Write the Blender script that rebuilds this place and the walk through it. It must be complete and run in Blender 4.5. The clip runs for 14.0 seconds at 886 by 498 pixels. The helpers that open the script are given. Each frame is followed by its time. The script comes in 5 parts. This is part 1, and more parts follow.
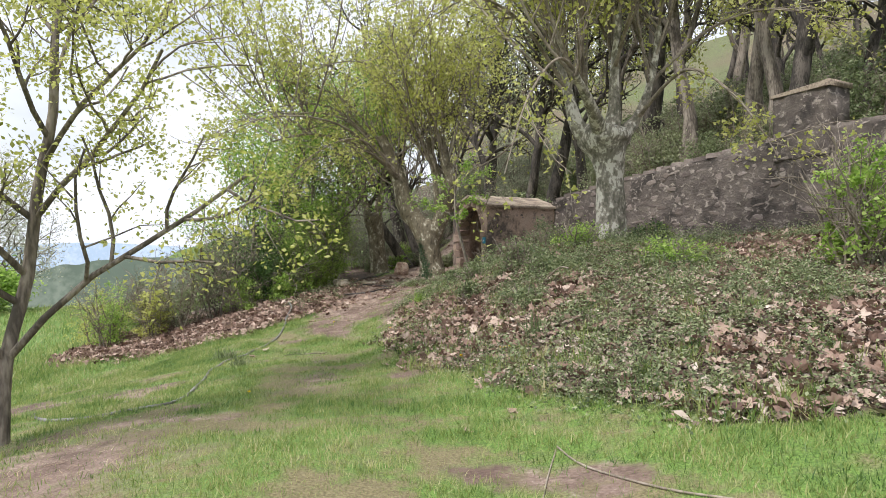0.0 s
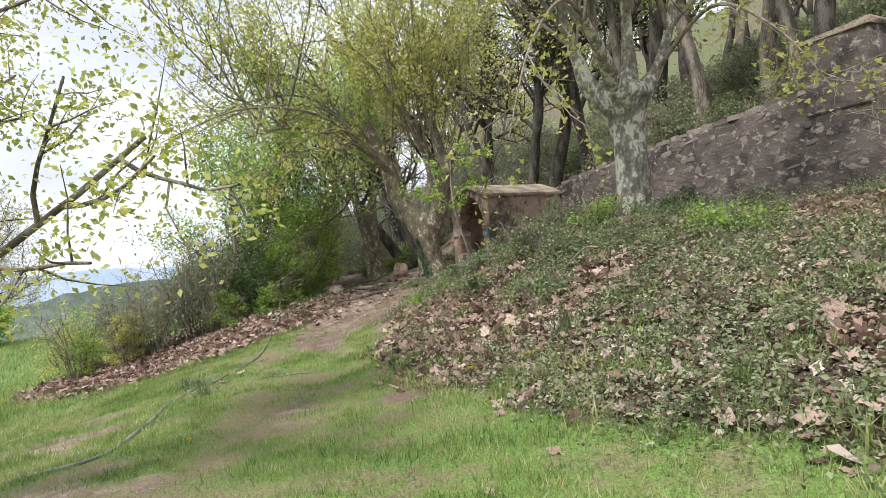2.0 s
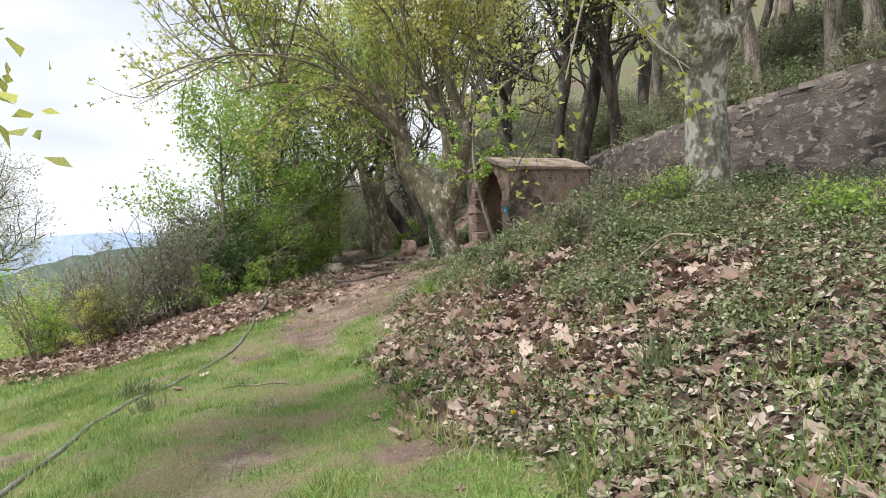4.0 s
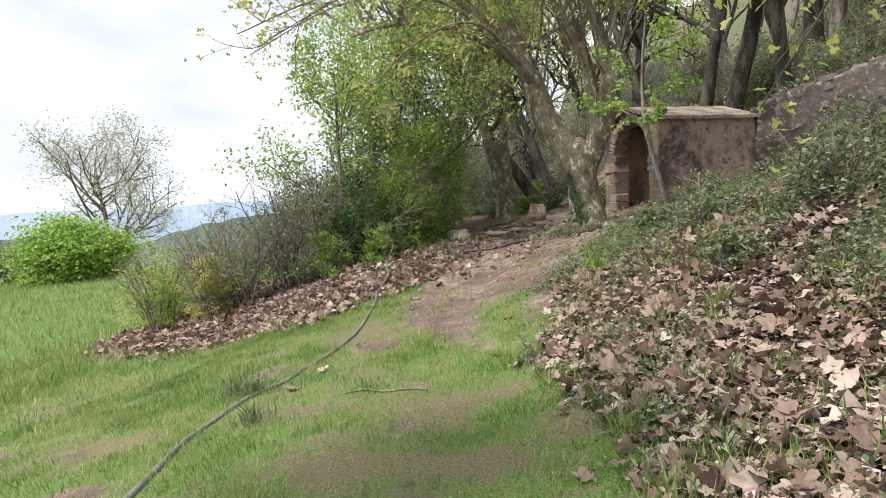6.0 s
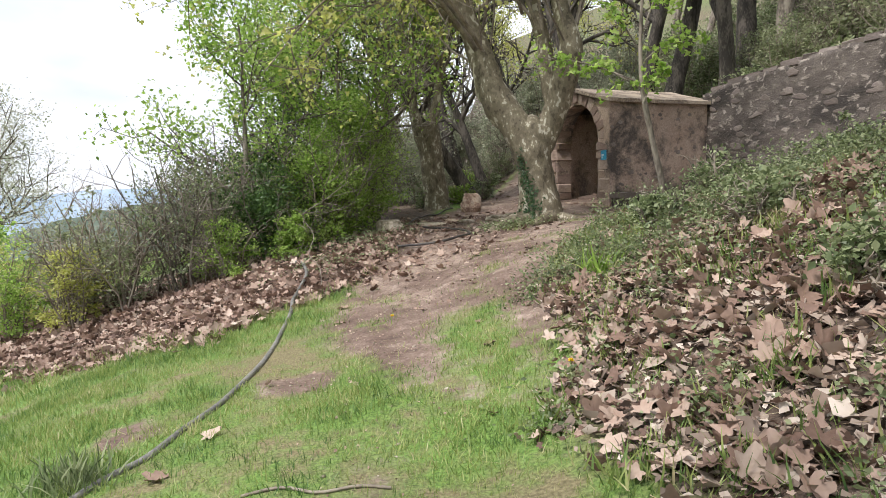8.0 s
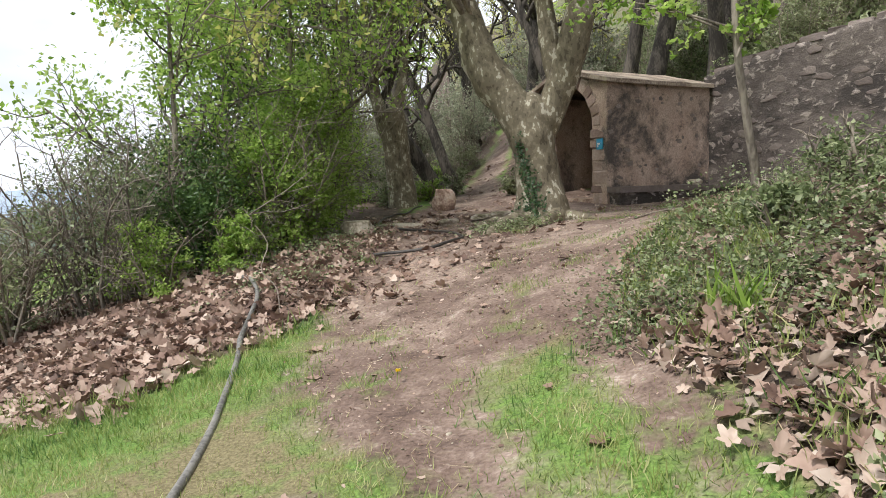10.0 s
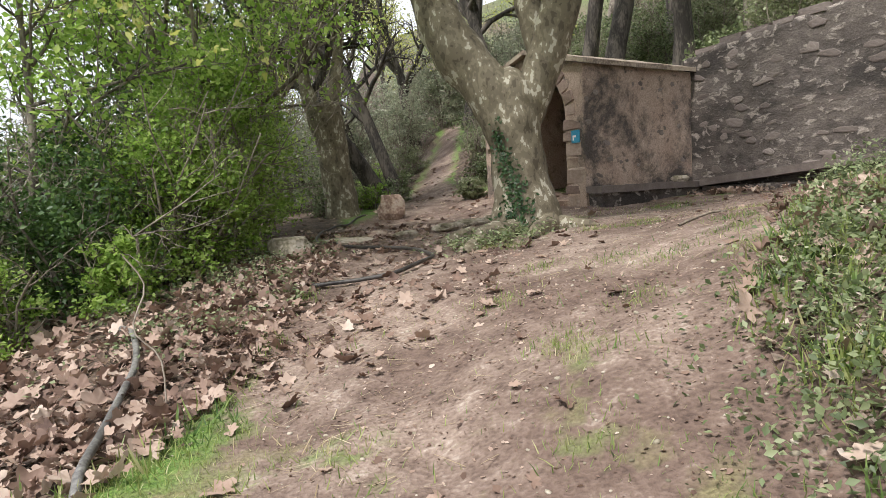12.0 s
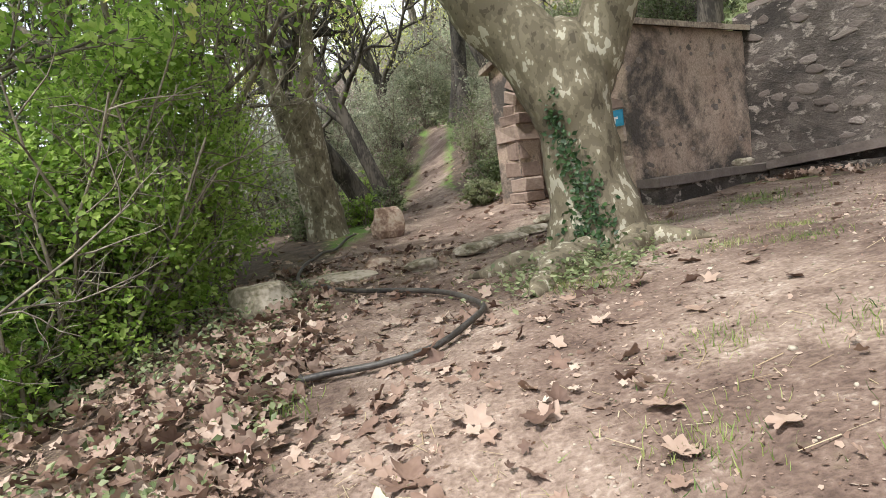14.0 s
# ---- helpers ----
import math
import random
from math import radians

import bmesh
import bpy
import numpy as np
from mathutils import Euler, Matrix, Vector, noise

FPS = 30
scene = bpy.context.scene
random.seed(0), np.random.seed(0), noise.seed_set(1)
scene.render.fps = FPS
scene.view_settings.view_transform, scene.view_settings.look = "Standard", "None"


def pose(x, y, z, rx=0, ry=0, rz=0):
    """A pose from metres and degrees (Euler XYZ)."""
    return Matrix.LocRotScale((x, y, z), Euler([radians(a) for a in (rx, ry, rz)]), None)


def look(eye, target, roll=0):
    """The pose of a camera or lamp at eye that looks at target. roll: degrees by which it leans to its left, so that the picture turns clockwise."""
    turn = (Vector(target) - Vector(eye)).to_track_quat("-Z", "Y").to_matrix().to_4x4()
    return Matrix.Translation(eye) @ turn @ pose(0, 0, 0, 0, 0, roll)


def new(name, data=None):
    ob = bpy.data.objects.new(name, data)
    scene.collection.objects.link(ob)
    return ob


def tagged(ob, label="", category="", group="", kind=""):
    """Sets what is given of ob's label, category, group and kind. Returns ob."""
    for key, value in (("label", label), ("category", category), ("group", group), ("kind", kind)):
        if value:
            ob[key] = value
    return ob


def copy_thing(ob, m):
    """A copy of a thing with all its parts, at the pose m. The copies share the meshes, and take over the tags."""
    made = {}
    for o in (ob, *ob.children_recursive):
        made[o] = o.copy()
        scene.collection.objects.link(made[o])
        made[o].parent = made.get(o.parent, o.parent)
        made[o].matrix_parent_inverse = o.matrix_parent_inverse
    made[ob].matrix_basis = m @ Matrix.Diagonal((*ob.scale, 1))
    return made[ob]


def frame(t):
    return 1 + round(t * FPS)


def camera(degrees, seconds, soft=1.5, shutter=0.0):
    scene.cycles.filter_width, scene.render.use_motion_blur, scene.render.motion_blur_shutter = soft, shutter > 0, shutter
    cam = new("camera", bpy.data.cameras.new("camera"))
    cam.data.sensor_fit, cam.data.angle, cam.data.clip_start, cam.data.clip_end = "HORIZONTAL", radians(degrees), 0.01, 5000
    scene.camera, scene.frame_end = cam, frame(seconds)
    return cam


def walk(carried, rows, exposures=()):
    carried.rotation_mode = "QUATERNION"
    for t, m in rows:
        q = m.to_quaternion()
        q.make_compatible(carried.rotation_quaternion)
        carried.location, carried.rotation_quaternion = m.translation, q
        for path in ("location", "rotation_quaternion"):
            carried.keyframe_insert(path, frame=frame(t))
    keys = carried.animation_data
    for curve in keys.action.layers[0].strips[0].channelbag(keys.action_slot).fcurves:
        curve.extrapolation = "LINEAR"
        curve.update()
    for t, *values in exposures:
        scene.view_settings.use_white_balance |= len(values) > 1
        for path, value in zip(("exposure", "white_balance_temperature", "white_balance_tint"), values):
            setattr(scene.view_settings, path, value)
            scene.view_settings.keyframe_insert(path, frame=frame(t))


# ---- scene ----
cam = camera(69.0, 14.0, soft=0.85)
METRES, EYE, TILT, LEAN, TURN = 14.0, 1.55, 0.5, 0.0, 0.0
ROWS = [
    (0.0, 0.0, 0.0, 0.0, -0.0, 0.0, -0.0),
    (0.5, 0.0069, 0.0226, -0.0002, -0.57, -0.01, -0.05),
    (1.0, 0.0048, 0.0507, -0.0012, -0.59, 0.06, 1.26),
    (1.5, 0.0049, 0.0799, -0.0102, 0.05, 0.18, 2.95),
    (2.0, 0.0031, 0.1176, -0.012, 0.17, 0.16, 4.15),
    (4.5, -0.0166, 0.2876, -0.0072, 1.76, -2.74, 1.07),
    (5.0, -0.0295, 0.3166, -0.0065, 5.95, -3.26, 2.09),
    (5.5, -0.0423, 0.345, -0.0094, 10.7, -3.43, 2.4),
    (6.0, -0.0546, 0.3788, -0.0134, 10.54, -4.55, 2.74),
    (6.5, -0.0668, 0.4144, -0.0147, 10.52, -4.95, 2.22),
    (7.0, -0.0777, 0.4492, -0.0167, 5.3, -5.32, 1.53),
    (7.5, -0.0914, 0.4831, -0.02, 3.81, -5.22, 1.76),
    (8.0, -0.1022, 0.5165, -0.023, 2.73, -5.46, 1.36),
    (10.5, -0.1507, 0.6972, -0.0278, -3.19, -5.75, 1.66),
    (11.0, -0.1534, 0.7347, -0.0281, -4.33, -5.22, 1.58),
    (11.5, -0.157, 0.7721, -0.0296, -5.84, -5.68, 1.81),
    (12.0, -0.1598, 0.8084, -0.0299, -8.09, -5.4, 3.05),
    (12.5, -0.1643, 0.8483, -0.0283, -8.61, -5.37, 4.22),
    (13.0, -0.166, 0.89, -0.0291, -8.9, -5.5, 5.37),
    (13.5, -0.1659, 0.9304, -0.0263, -9.34, -5.13, 7.39),
    (14.0, -0.167, 0.971, -0.0225, -10.06, -5.36, 7.18),
]
EXPO = [(0.0, 0.34, 6150, 13), (5.5, 0.36, 6150, 13), (8.0, 0.46, 6150, 13), (10.5, 0.42, 6150, 12), (12.5, 0.6, 6150, 12), (14.0, 0.8, 6150, 11)]
walk(cam, [(t, pose(0, 0, EYE, TILT, LEAN, TURN) @ pose(METRES * x, METRES * y, METRES * z, 90 + pitch, roll, yaw)) for t, x, y, z, yaw, pitch, roll in ROWS], EXPO)

# ---------------------------------------------------------------- light
SUN_FROM = Vector((-0.62, -0.50, 1.3)).normalized()
SUN_EL = math.asin(SUN_FROM.z)
SUN_AZ = math.atan2(SUN_FROM.x, SUN_FROM.y)
world = bpy.data.worlds.new("sky")
scene.world = world
world.use_nodes = True
wt = world.node_tree
wt.nodes.clear()
w_out = wt.nodes.new("ShaderNodeOutputWorld")
w_bg = wt.nodes.new("ShaderNodeBackground")
w_sky = wt.nodes.new("ShaderNodeTexSky")
w_sky.sky_type = "NISHITA"
w_sky.sun_disc = False
w_sky.sun_elevation = SUN_EL
w_sky.sun_rotation = SUN_AZ
w_sky.dust_density = 4.0
w_co = wt.nodes.new("ShaderNodeTexCoord")
w_map = wt.nodes.new("ShaderNodeMapping")
w_map.inputs["Scale"].default_value = (1.0, 1.0, 2.6)
w_noise = wt.nodes.new("ShaderNodeTexNoise")
w_noise.inputs["Scale"].default_value = 2.2
w_noise.inputs["Detail"].default_value = 5.0
w_ramp = wt.nodes.new("ShaderNodeValToRGB")
w_ramp.color_ramp.elements[0].position = 0.30
w_ramp.color_ramp.elements[0].color = (0.55, 0.55, 0.55, 1)
w_ramp.color_ramp.elements[1].position = 0.55
w_ramp.color_ramp.elements[1].color = (1, 1, 1, 1)
w_mix = wt.nodes.new("ShaderNodeMix")
w_mix.data_type = "RGBA"
w_mix.inputs[7].default_value = (8.9, 9.1, 9.5, 1)
wt.links.new(w_co.outputs["Generated"], w_map.inputs["Vector"])
wt.links.new(w_map.outputs["Vector"], w_noise.inputs["Vector"])
wt.links.new(w_noise.outputs["Fac"], w_ramp.inputs["Fac"])
wt.links.new(w_ramp.outputs["Color"], w_mix.inputs[0])
wt.links.new(w_sky.outputs["Color"], w_mix.inputs[6])
wt.links.new(w_mix.outputs[2], w_bg.inputs["Color"])
w_bg.inputs["Strength"].default_value = 0.1
wt.links.new(w_bg.outputs["Background"], w_out.inputs["Surface"])

sun_data = bpy.data.lights.new("sun", "SUN")
sun_data.energy = 3.3
sun_data.angle = radians(9)
sun_data.color = (1.0, 0.95, 0.87)
sun = new("sun", sun_data)
sun.matrix_world = look(SUN_FROM * 60, (0, 0, 0))


# ---------------------------------------------------------------- materials
def surface(name, stops, scale=3.0, fine=30.0, rough=0.85, bump=0.3, island=0.0, spread=0.0, glow_through=0.0, stretch=(1, 1, 1), sharp=False, size=0.01):
    """A material whose colour runs through stops by coarse and fine noise, and by piece where island or spread is given."""
    m = bpy.data.materials.new(name)
    m.use_nodes = True
    nt = m.node_tree
    N, L = nt.nodes, nt.links
    b = N["Principled BSDF"]
    b.inputs["Roughness"].default_value = rough
    co = N.new("ShaderNodeTexCoord")
    mp = N.new("ShaderNodeMapping")
    mp.inputs["Scale"].default_value = stretch
    L.new(co.outputs["Object"], mp.inputs["Vector"])
    n1 = N.new("ShaderNodeTexNoise")
    n1.inputs["Scale"].default_value = scale
    n1.inputs["Detail"].default_value = 4
    n2 = N.new("ShaderNodeTexNoise")
    n2.inputs["Scale"].default_value = fine
    n2.inputs["Detail"].default_value = 3
    for n in (n1, n2):
        L.new(mp.outputs["Vector"], n.inputs["Vector"])
    mix = N.new("ShaderNodeMix")
    mix.inputs[0].default_value = 0.4
    L.new(n1.outputs["Fac"], mix.inputs[2])
    L.new(n2.outputs["Fac"], mix.inputs[3])
    wide = N.new("ShaderNodeMapRange")
    wide.inputs["From Min"].default_value = 0.34
    wide.inputs["From Max"].default_value = 0.66
    L.new(mix.outputs[0], wide.inputs["Value"])
    fac = wide.outputs["Result"]
    if island or spread:
        mx = N.new("ShaderNodeMix")
        mx.inputs[0].default_value = island or spread
        if island:
            g = N.new("ShaderNodeNewGeometry")
            src = g.outputs["Random Per Island"]
        else:
            g = N.new("ShaderNodeObjectInfo")
            src = g.outputs["Random"]
        L.new(fac, mx.inputs[2])
        L.new(src, mx.inputs[3])
        fac = mx.outputs[0]
    r = N.new("ShaderNodeValToRGB")
    r.color_ramp.interpolation = "CONSTANT" if sharp else "LINEAR"
    while len(r.color_ramp.elements) < len(stops):
        r.color_ramp.elements.new(0.5)
    for e, (p, c) in zip(r.color_ramp.elements, stops):
        e.position, e.color = p, (*c, 1)
    L.new(fac, r.inputs["Fac"])
    L.new(r.outputs["Color"], b.inputs["Base Color"])
    if bump:
        bp = N.new("ShaderNodeBump")
        bp.inputs["Strength"].default_value = bump
        bp.inputs["Distance"].default_value = size
        L.new(mix.outputs[0], bp.inputs["Height"])
        L.new(bp.outputs["Normal"], b.inputs["Normal"])
    if glow_through:
        tr = N.new("ShaderNodeBsdfTranslucent")
        ad = N.new("ShaderNodeMixShader")
        ad.inputs[0].default_value = glow_through
        L.new(r.outputs["Color"], tr.inputs["Color"])
        L.new(b.outputs["BSDF"], ad.inputs[1])
        L.new(tr.outputs["BSDF"], ad.inputs[2])
        L.new(ad.outputs["Shader"], N["Material Output"].inputs["Surface"])
    return m


def leafy(name, dark, mid, light, through_light=0.58, rough=0.5):
    return surface(name, [(0.1, dark), (0.5, mid), (0.9, light)], 0.6, 9, rough, 0, island=0.75, glow_through=through_light)


M_SPRING = leafy("spring_leaf", (0.34, 0.37, 0.08), (0.54, 0.56, 0.15), (0.69, 0.68, 0.28), 0.62)
M_BRIGHT = leafy("bright_leaf", (0.16, 0.28, 0.045), (0.34, 0.50, 0.095), (0.55, 0.67, 0.22), 0.62)
M_DARKLEAF = leafy("dark_leaf", (0.028, 0.062, 0.015), (0.065, 0.13, 0.03), (0.15, 0.245, 0.06), 0.35)
M_GREYLEAF = leafy("grey_leaf", (0.15, 0.17, 0.09), (0.27, 0.30, 0.16), (0.40, 0.42, 0.25), 0.5)
M_SAGE = leafy("sage_leaf", (0.21, 0.24, 0.15), (0.36, 0.385, 0.26), (0.50, 0.51, 0.37), 0.5)
M_PALE = leafy("pale_leaf", (0.42, 0.42, 0.33), (0.55, 0.54, 0.45), (0.66, 0.63, 0.55), 0.4)
M_COVER = leafy("cover_leaf", (0.085, 0.115, 0.05), (0.20, 0.25, 0.11), (0.41, 0.445, 0.25), 0.4)
M_IVY = leafy("ivy_leaf", (0.015, 0.04, 0.012), (0.03, 0.075, 0.02), (0.07, 0.13, 0.04), 0.15)
M_GRASS = surface("grass_blade", [(0.08, (0.045, 0.115, 0.035)), (0.34, (0.17, 0.265, 0.065)), (0.6, (0.345, 0.40, 0.125)), (0.86, (0.56, 0.49, 0.29))], 1.6, 7, 0.5, 0, island=0.4, glow_through=0.4)
M_STRAW = leafy("straw", (0.30, 0.22, 0.13), (0.45, 0.36, 0.22), (0.58, 0.50, 0.34), 0.2, 0.8)
M_DRYLEAF = surface("dry_leaf", [(0.05, (0.075, 0.042, 0.03)), (0.28, (0.19, 0.118, 0.086)), (0.55, (0.34, 0.235, 0.178)), (0.8, (0.455, 0.345, 0.272)), (0.98, (0.62, 0.51, 0.42))], 2, 25, 0.75, 0.35, island=0.75, glow_through=0.10)
M_SHRED = surface("leaf_shred", [(0.05, (0.10, 0.07, 0.052)), (0.35, (0.25, 0.19, 0.145)), (0.7, (0.41, 0.335, 0.27)), (0.97, (0.60, 0.52, 0.44))], 2, 25, 0.8, 0.2, island=0.8)
M_PLANE = surface("plane_bark", [(0.0, (0.085, 0.07, 0.045)), (0.22, (0.15, 0.125, 0.082)), (0.5, (0.205, 0.175, 0.118)), (0.735, (0.46, 0.425, 0.33))], 7, 22, 0.85, 0.6, sharp=True, stretch=(1, 1, 0.6), size=0.02)
M_PLANE_PALE = surface("pale_plane_bark", [(0.0, (0.13, 0.12, 0.09)), (0.28, (0.21, 0.19, 0.15)), (0.48, (0.33, 0.30, 0.245)), (0.62, (0.58, 0.55, 0.47))], 7, 22, 0.85, 0.6, sharp=True, stretch=(1, 1, 0.6), size=0.02)
M_BARK = surface("grey_bark", [(0.25, (0.085, 0.07, 0.055)), (0.5, (0.18, 0.15, 0.12)), (0.75, (0.30, 0.26, 0.21))], 5, 30, 0.9, 0.7, stretch=(1, 1, 0.25), size=0.02)
M_DARKBARK = surface("dark_bark", [(0.25, (0.03, 0.025, 0.02)), (0.5, (0.065, 0.055, 0.045)), (0.75, (0.13, 0.11, 0.09))], 5, 30, 0.9, 0.7, stretch=(1, 1, 0.25), size=0.02)
M_TWIG = surface("twig_bark", [(0.25, (0.13, 0.105, 0.08)), (0.5, (0.24, 0.20, 0.155)), (0.75, (0.36, 0.31, 0.25))], 5, 30, 0.9, 0.3, island=0.4)


def weathered(name, coat, pale, stain, bare, seed, stain_at=(0.44, 0.56), bare_at=(0.60, 0.66), stretch=(1, 1, 1), flake=3.4):
    """Old lime render: a coat of two tones, dark lichen stains, pale scabs where it has flaked, and grit."""
    m = bpy.data.materials.new(name)
    m.use_nodes = True
    N, L = m.node_tree.nodes, m.node_tree.links
    b = N["Principled BSDF"]
    b.inputs["Roughness"].default_value = 0.93
    co = N.new("ShaderNodeTexCoord")
    mp = N.new("ShaderNodeMapping")
    mp.inputs["Location"].default_value = (seed, seed * 0.37, seed * 0.71)
    mp.inputs["Scale"].default_value = stretch
    L.new(co.outputs["Object"], mp.inputs["Vector"])

    def tex(scale, detail, rough=0.6, warp=0.0):
        n = N.new("ShaderNodeTexNoise")
        for k, v in (("Scale", scale), ("Detail", detail), ("Roughness", rough), ("Distortion", warp)):
            n.inputs[k].default_value = v
        L.new(mp.outputs["Vector"], n.inputs["Vector"])
        return n.outputs["Fac"]

    def window(fac, lo, hi):
        r = N.new("ShaderNodeMapRange")
        r.inputs["From Min"].default_value, r.inputs["From Max"].default_value = lo, hi
        L.new(fac, r.inputs["Value"])
        return r.outputs["Result"]

    def mix(fac, a, c):
        x = N.new("ShaderNodeMix")
        x.data_type = "RGBA"
        L.new(fac, x.inputs[0])
        for k, v in ((6, a), (7, c)):
            if isinstance(v, tuple):
                x.inputs[k].default_value = (*v, 1)
            else:
                L.new(v, x.inputs[k])
        return x.outputs[2]

    grit = tex(38, 6, 0.7)
    scab = tex(flake, 9, 0.62, 0.5)
    col = mix(window(tex(2.2, 7), 0.36, 0.62), coat, pale)
    col = mix(window(tex(0.95, 10, 0.68, 0.3), *stain_at), col, stain)
    col = mix(window(tex(5.5, 8, 0.7), 0.56, 0.70), col, stain)
    col = mix(window(scab, *bare_at), col, bare)
    dark = N.new("ShaderNodeMix")
    dark.data_type = "RGBA"
    dark.blend_type = "MULTIPLY"
    dark.inputs[0].default_value = 1.0
    L.new(col, dark.inputs[6])
    L.new(mix(window(grit, 0.3, 0.7), (0.55, 0.53, 0.51), (1.25, 1.25, 1.25)), dark.inputs[7])
    L.new(dark.outputs[2], b.inputs["Base Color"])
    add = N.new("ShaderNodeMath")
    add.operation = "MULTIPLY_ADD"
    add.inputs[1].default_value = 0.35
    L.new(grit, add.inputs[0])
    L.new(scab, add.inputs[2])
    bp = N.new("ShaderNodeBump")
    bp.inputs["Strength"].default_value = 0.9
    bp.inputs["Distance"].default_value = 0.035
    L.new(add.outputs[0], bp.inputs["Height"])
    L.new(bp.outputs["Normal"], b.inputs["Normal"])
    return m


M_WALL = weathered("old_wall_render", (0.098, 0.082, 0.071), (0.18, 0.152, 0.132), (0.052, 0.044, 0.039), (0.36, 0.315, 0.275), 3.0, (0.47, 0.60), (0.55, 0.63), (1, 1, 1.6), 5.5)
M_HUT = weathered("hut_render", (0.41, 0.30, 0.235), (0.51, 0.395, 0.315), (0.095, 0.081, 0.071), (0.52, 0.44, 0.37), 11.0, (0.475, 0.585), (0.68, 0.73))
M_STONE = surface("wall_stone", [(0.15, (0.10, 0.08, 0.07)), (0.5, (0.17, 0.138, 0.12)), (0.8, (0.25, 0.208, 0.183)), (0.98, (0.42, 0.375, 0.335))], 6, 35, 0.9, 0.6, spread=0.6)
M_REDSTONE = surface("red_sandstone", [(0.1, (0.16, 0.11, 0.088)), (0.45, (0.26, 0.185, 0.148)), (0.75, (0.36, 0.275, 0.222)), (0.98, (0.50, 0.41, 0.34))], 6, 35, 0.9, 0.6, spread=0.6)
M_ROOF = surface("roof_slab", [(0.3, (0.17, 0.13, 0.10)), (0.5, (0.30, 0.24, 0.185)), (0.7, (0.40, 0.33, 0.25))], 2.5, 25, 0.9, 0.5)
M_ROCK = surface("rock", [(0.25, (0.20, 0.13, 0.095)), (0.5, (0.34, 0.24, 0.18)), (0.75, (0.47, 0.38, 0.30))], 4, 25, 0.9, 0.7)
M_GREYROCK = surface("grey_rock", [(0.25, (0.16, 0.14, 0.09)), (0.5, (0.30, 0.26, 0.19)), (0.75, (0.46, 0.40, 0.32))], 4, 25, 0.9, 0.7)
M_HOSE = surface("hose_plastic", [(0.3, (0.10, 0.096, 0.09)), (0.7, (0.23, 0.22, 0.20))], 3, 40, 0.55, 0.15)
M_DARKHOSE = surface("dark_hose_plastic", [(0.3, (0.035, 0.03, 0.027)), (0.7, (0.09, 0.08, 0.07))], 3, 40, 0.5, 0.15)
M_SIGN = surface("blue_enamel", [(0.2, (0.03, 0.22, 0.38)), (0.8, (0.05, 0.32, 0.50))], 3, 30, 0.35, 0)
M_WHITE = surface("white_paint", [(0.2, (0.70, 0.70, 0.68)), (0.8, (0.8, 0.8, 0.78))], 3, 30, 0.5, 0)
M_YELLOW = leafy("yellow_petal", (0.75, 0.55, 0.02), (0.85, 0.65, 0.02), (0.9, 0.75, 0.05))
M_HILL = surface("far_woods", [(0.3, (0.10, 0.13, 0.10)), (0.7, (0.17, 0.20, 0.16))], 0.02, 0.3, 1.0, 0)
# pale blue is distance haze put into the colour; no air is modelled
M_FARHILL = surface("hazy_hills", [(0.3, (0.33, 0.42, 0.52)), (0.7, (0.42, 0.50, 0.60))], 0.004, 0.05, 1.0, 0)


# ---------------------------------------------------------------- mesh helpers
def mesh_of(name, V, F, mat=None, smooth=False):
    """A mesh from vertices (n, 3) and faces (m, k), k of 3 or 4."""
    V, F = np.asarray(V, np.float32), np.asarray(F, np.int32)
    me = bpy.data.meshes.new(name)
    me.vertices.add(len(V))
    me.vertices.foreach_set("co", V.ravel())
    k = F.shape[1]
    me.loops.add(F.size)
    me.polygons.add(len(F))
    me.polygons.foreach_set("loop_start", np.arange(0, F.size, k, dtype=np.int32))
    me.polygons.foreach_set("vertices", F.ravel())
    if smooth:
        me.polygons.foreach_set("use_smooth", np.ones(len(F), dtype=bool))
    me.update(calc_edges=True)
    if mat:
        me.materials.append(mat)
    return me


def bm_mesh(name, bm, mat, smooth=False):
    me = bpy.data.meshes.new(name)
    bmesh.ops.recalc_face_normals(bm, faces=bm.faces[:])
    for f in bm.faces:
        f.smooth = smooth
    bm.to_mesh(me)
    bm.free()
    me.materials.append(mat)
    return me


def part(name, me, parent, label="", at=None):
    ob = new(name, me)
    ob.parent = parent
    if at is not None:
        ob.matrix_basis = at
    return tagged(ob, label)


def thing(name, x, y, z, label, category, group="", kind="", turn=0, scale=1):
    ob = new(name)
    ob.empty_display_size = 0.2
    ob.matrix_basis = pose(x, y, z, 0, 0, turn) @ Matrix.Diagonal((scale, scale, scale, 1))
    return tagged(ob, label, category, group, kind)


